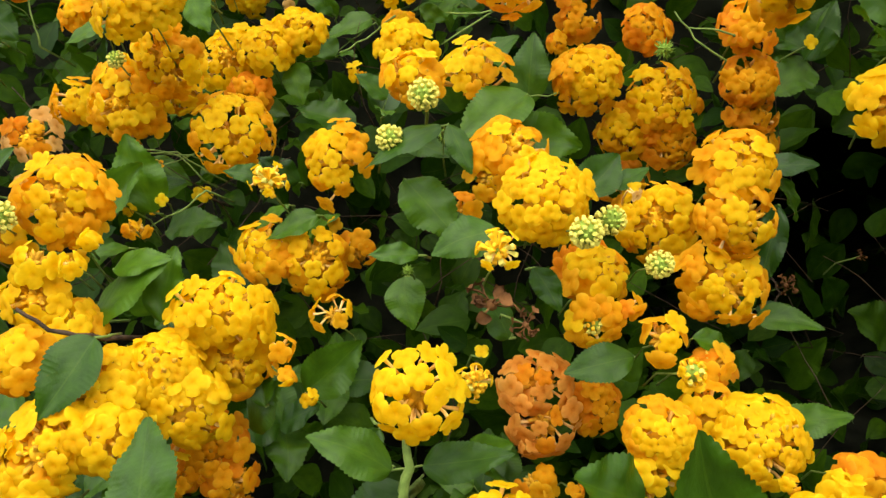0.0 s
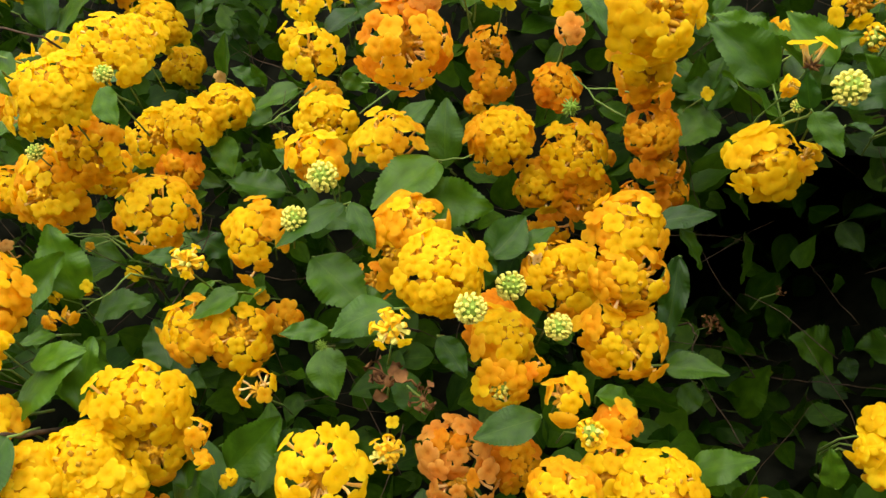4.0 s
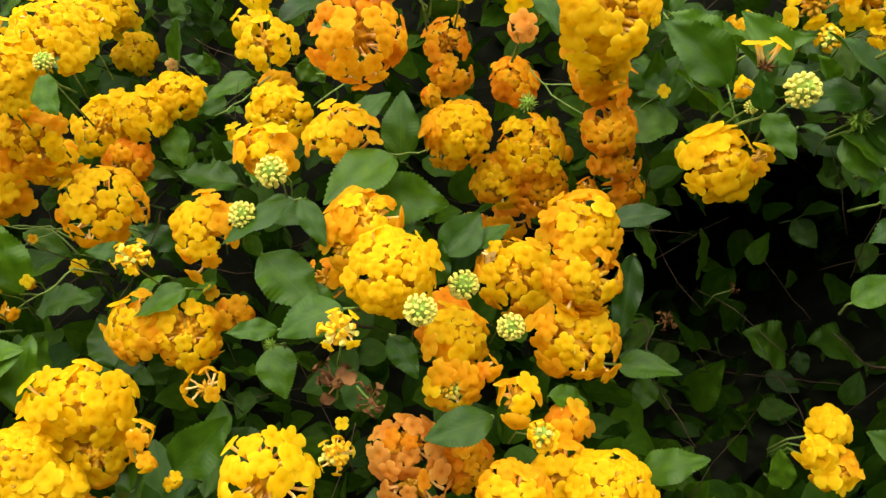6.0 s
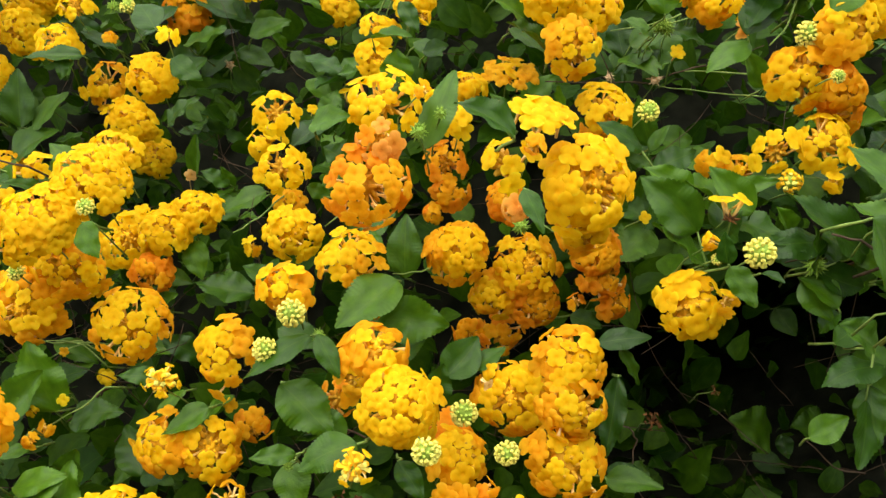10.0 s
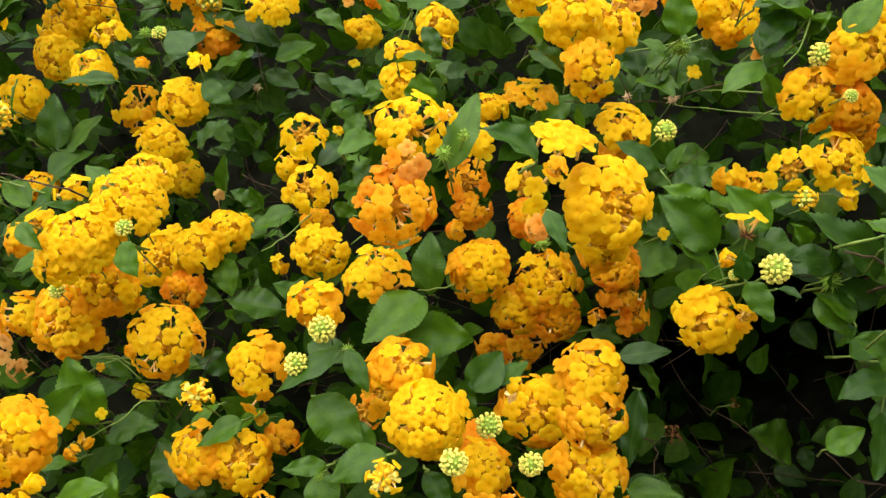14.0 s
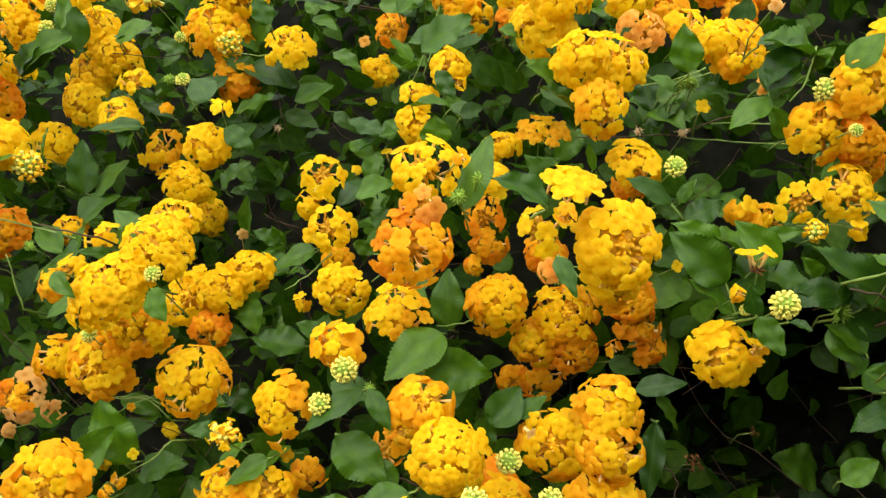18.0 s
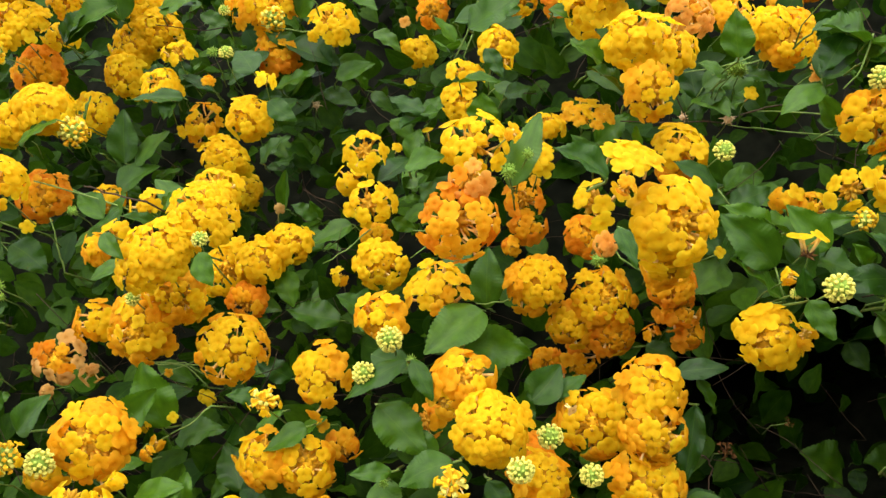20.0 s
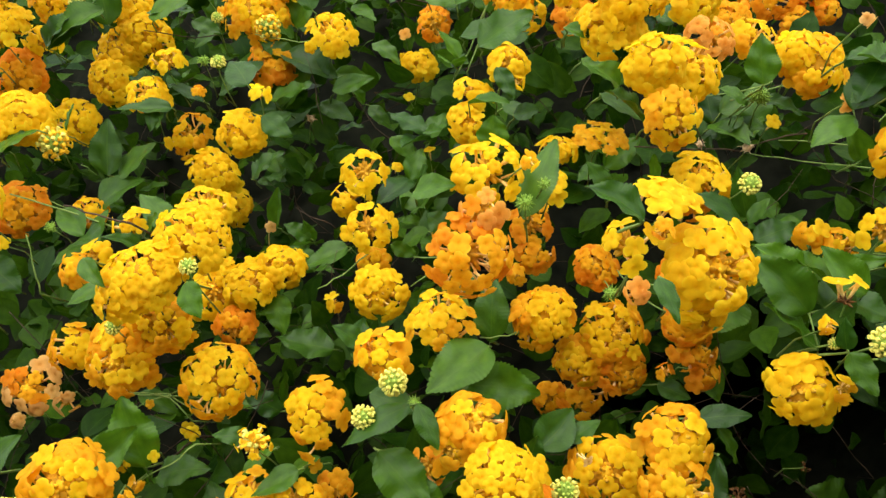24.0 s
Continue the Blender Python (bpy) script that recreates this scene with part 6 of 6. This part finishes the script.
twig("G", 0.9, (-0.067, 0.503, 0.993), (-0.055, 0.505, 1.002), (-0.044, 0.505, 1.009))
twig("G", 1, (-0.157, 0.409, 0.946), (-0.141, 0.409, 0.945), (-0.124, 0.406, 0.934))
twig("G", 0.9, (-0.170, 0.410, 0.948), (-0.150, 0.409, 0.945), (-0.134, 0.408, 0.944))
twig("B", 1.2, (-0.007, 0.346, 0.926), (0.000, 0.344, 0.912), (0.017, 0.341, 0.902))
twig("G", 1, (-0.269, 0.567, 1.046), (-0.244, 0.564, 1.035), (-0.216, 0.562, 1.027))
twig("G", 0.9, (-0.140, 0.355, 0.918), (-0.125, 0.356, 0.926), (-0.112, 0.357, 0.935))
twig("B", 0.8, (-0.082, 0.527, 1.036), (-0.073, 0.526, 1.030), (-0.059, 0.525, 1.024))
twig("G", 1, (0.035, 0.398, 0.972), (0.050, 0.404, 0.971), (0.064, 0.412, 0.974))
twig("B", 0.9, (0.205, 0.295, 0.987), (0.222, 0.295, 0.987), (0.242, 0.294, 0.987))
twig("G", 1, (0.221, 0.347, 1.080), (0.230, 0.348, 1.089), (0.237, 0.351, 1.105))
twig("B", 1.7, (-0.144, 0.243, 0.918), (-0.134, 0.243, 0.911), (-0.126, 0.246, 0.907), (-0.120, 0.262, 0.900))
twig("G", 3.4, (-0.013, 0.225, 0.879), (-0.013, 0.222, 0.869), (-0.015, 0.219, 0.859))
twig("G", 1, (-0.060, 0.453, 0.993), (-0.045, 0.455, 1.000), (-0.029, 0.459, 1.012))
twig("G", 1.1, (-0.003, 0.427, 0.996), (0.015, 0.431, 1.007), (0.033, 0.434, 1.017))
twig("G", 1, (-0.000, 0.432, 1.013), (0.018, 0.432, 1.012), (0.032, 0.433, 1.015))
twig("G", 0.9, (0.104, 0.377, 1.010), (0.114, 0.374, 0.998), (0.128, 0.372, 0.988))
twig("G", 0.9, (0.110, 0.376, 1.003), (0.122, 0.375, 1.002), (0.132, 0.375, 0.999))
twig("G", 0.9, (-0.159, 0.407, 0.948), (-0.139, 0.406, 0.944), (-0.127, 0.403, 0.931))
twig("B", 0.5, (0.142, 0.308, 0.880), (0.151, 0.304, 0.864), (0.158, 0.300, 0.850))
twig("G", 1.3, (-0.252, 0.480, 1.057), (-0.220, 0.480, 1.045), (-0.194, 0.480, 1.035))
twig("G", 1, (-0.312, 0.462, 1.022), (-0.292, 0.464, 1.031), (-0.272, 0.465, 1.033))
twig("B", 1.1, (-0.057, 0.661, 1.218), (-0.037, 0.660, 1.204), (0.023, 0.661, 1.187))
twig("G", 1.2, (0.060, 0.603, 1.186), (0.056, 0.599, 1.159), (0.042, 0.595, 1.127))
twig("G", 0.9, (-0.110, 0.570, 1.158), (-0.079, 0.571, 1.152), (-0.056, 0.573, 1.155))
twig("B", 1, (0.180, 0.214, 1.015), (0.190, 0.213, 1.013), (0.199, 0.210, 1.005))
twig("G", 0.6, (0.269, 0.307, 1.077), (0.282, 0.305, 1.073), (0.310, 0.300, 1.071), (0.323, 0.300, 1.077))
twig("G", 1.6, (0.031, 0.600, 1.121), (0.046, 0.600, 1.145), (0.059, 0.600, 1.176), (0.062, 0.600, 1.199))
twig("G", 1, (0.178, 0.470, 1.098), (0.200, 0.470, 1.099), (0.222, 0.470, 1.105))
twig("G", 1, (0.193, 0.460, 1.094), (0.211, 0.460, 1.099), (0.229, 0.460, 1.102))
twig("B", 1.1, (-0.170, 0.370, 1.057), (-0.154, 0.370, 1.051), (-0.138, 0.370, 1.046))
twig("G", 0.9, (-0.170, 0.430, 0.931), (-0.138, 0.430, 0.942), (-0.108, 0.430, 0.937))
twig("B", 1.3, (-0.153, 0.400, 0.902), (-0.135, 0.400, 0.914), (-0.125, 0.400, 0.923))
twig("G", 1.1, (-0.225, 0.440, 1.035), (-0.222, 0.440, 1.010), (-0.221, 0.440, 1.000))
twig("G", 0.9, (-0.261, 0.440, 1.025), (-0.251, 0.440, 1.013), (-0.249, 0.440, 1.007))
twig("B", 0.9, (-0.200, 0.600, 1.169), (-0.162, 0.600, 1.162), (-0.124, 0.600, 1.165))


def filling_sprigs(count, seed, xs, zs, back, sizes, depth=None):
    """Shoots between and behind the flower heads, over a stretch of the bush's front, or at a given depth."""
    rng = random.Random(seed)
    made = 0
    while made < count:
        x, z = rng.uniform(*xs), rng.uniform(*zs)
        y = rng.uniform(*depth) if depth else surface(x, z) + rng.uniform(*back)
        if not depth and hollow(x, y, z) > 0.05 or in_gap((x, y, z)):
            continue
        node = Vector((x, y, z))
        up = Vector((rng.gauss(0, 0.4), rng.gauss(-0.5, 0.3), rng.gauss(0.7, 0.3))).normalized()
        side = up.orthogonal().normalized()
        side.rotate(Matrix.Rotation(rng.uniform(0, 6.3), 3, up))
        leaves = []
        for k in range(rng.choice((2, 3, 4, 4))):
            d = side.copy()
            d.rotate(Matrix.Rotation(k * math.pi + (k // 2) * 1.57, 3, up))
            base = node + up * 0.008 * (k // 2)
            leaves.append((base, base + (d + up * rng.uniform(0.1, 0.7)).normalized() * rng.uniform(*sizes), rng.uniform(0.48, 0.62)))
        sprig(*leaves)
        made += 1


# dim shoots and stems inside the dark gap
sprig(((0.256, 0.57, 0.7337), (0.2722, 0.55, 0.7802), 0.46), ((0.2551, 0.58, 0.7374), (0.2241, 0.56, 0.7596), 0.55))
sprig(((0.1664, 0.44, 0.7683), (0.161, 0.425, 0.8018), 0.6), ((0.1657, 0.46, 0.7945), (0.1519, 0.44, 0.8252), 0.62))
sprig(((0.3226, 0.59, 0.6771), (0.2871, 0.565, 0.7287), 0.62), ((0.3552, 0.59, 0.6846), (0.3125, 0.56, 0.7403), 0.55), ((0.3251, 0.59, 0.6691), (0.2769, 0.57, 0.675), 0.55))
sprig(((0.2194, 0.56, 0.7656), (0.2023, 0.54, 0.7482), 0.55), ((0.3287, 0.6, 0.745), (0.347, 0.58, 0.7334), 0.6))
sprig(((0.3114, 0.62, 0.7776), (0.2885, 0.6, 0.8114), 0.5), ((0.3148, 0.62, 0.7708), (0.3148, 0.61, 0.7916), 0.5))
sprig(((0.361, 0.57, 0.687), (0.3732, 0.55, 0.6723), 0.6), ((0.3613, 0.58, 0.6968), (0.3405, 0.56, 0.7348), 0.55))
sprig(((0.3467, 0.6, 0.8721), (0.3549, 0.58, 0.8534), 0.6), ((0.3511, 0.6, 0.8741), (0.371, 0.58, 0.8832), 0.6))
twig("B", 0.9, (0.2677, 0.535, 0.7767), (0.2929, 0.535, 0.7716), (0.3198, 0.53, 0.7684), (0.3468, 0.52, 0.7666))
twig("B", 0.9, (0.2244, 0.51, 0.8256), (0.2367, 0.515, 0.8044), (0.2492, 0.52, 0.7844))
twig("B", 0.9, (0.2628, 0.54, 0.7295), (0.275, 0.54, 0.7183), (0.2882, 0.54, 0.705))
twig("B", 0.8, (0.3077, 0.58, 0.857), (0.327, 0.57, 0.8245), (0.3431, 0.56, 0.8025))

filling_sprigs(80, 77, (-0.42, 0.46), (0.74, 1.26), (0.035, 0.09), (0.017, 0.032))
# the leafy roof over the dark gap
filling_sprigs(44, 78, (0.17, 0.42), (0.97, 1.09), (0.0, 0.08), (0.02, 0.034))
# shoots beside the dark gap, mostly unseen, added to block light from the right
filling_sprigs(32, 79, (0.30, 0.52), (0.84, 1.04), (-0.05, 0.03), (0.022, 0.038))
# shoots that hang out over the gap
filling_sprigs(30, 80, (0.225, 0.40), (0.965, 1.035), (0, 0), (0.024, 0.038), (0.20, 0.33))
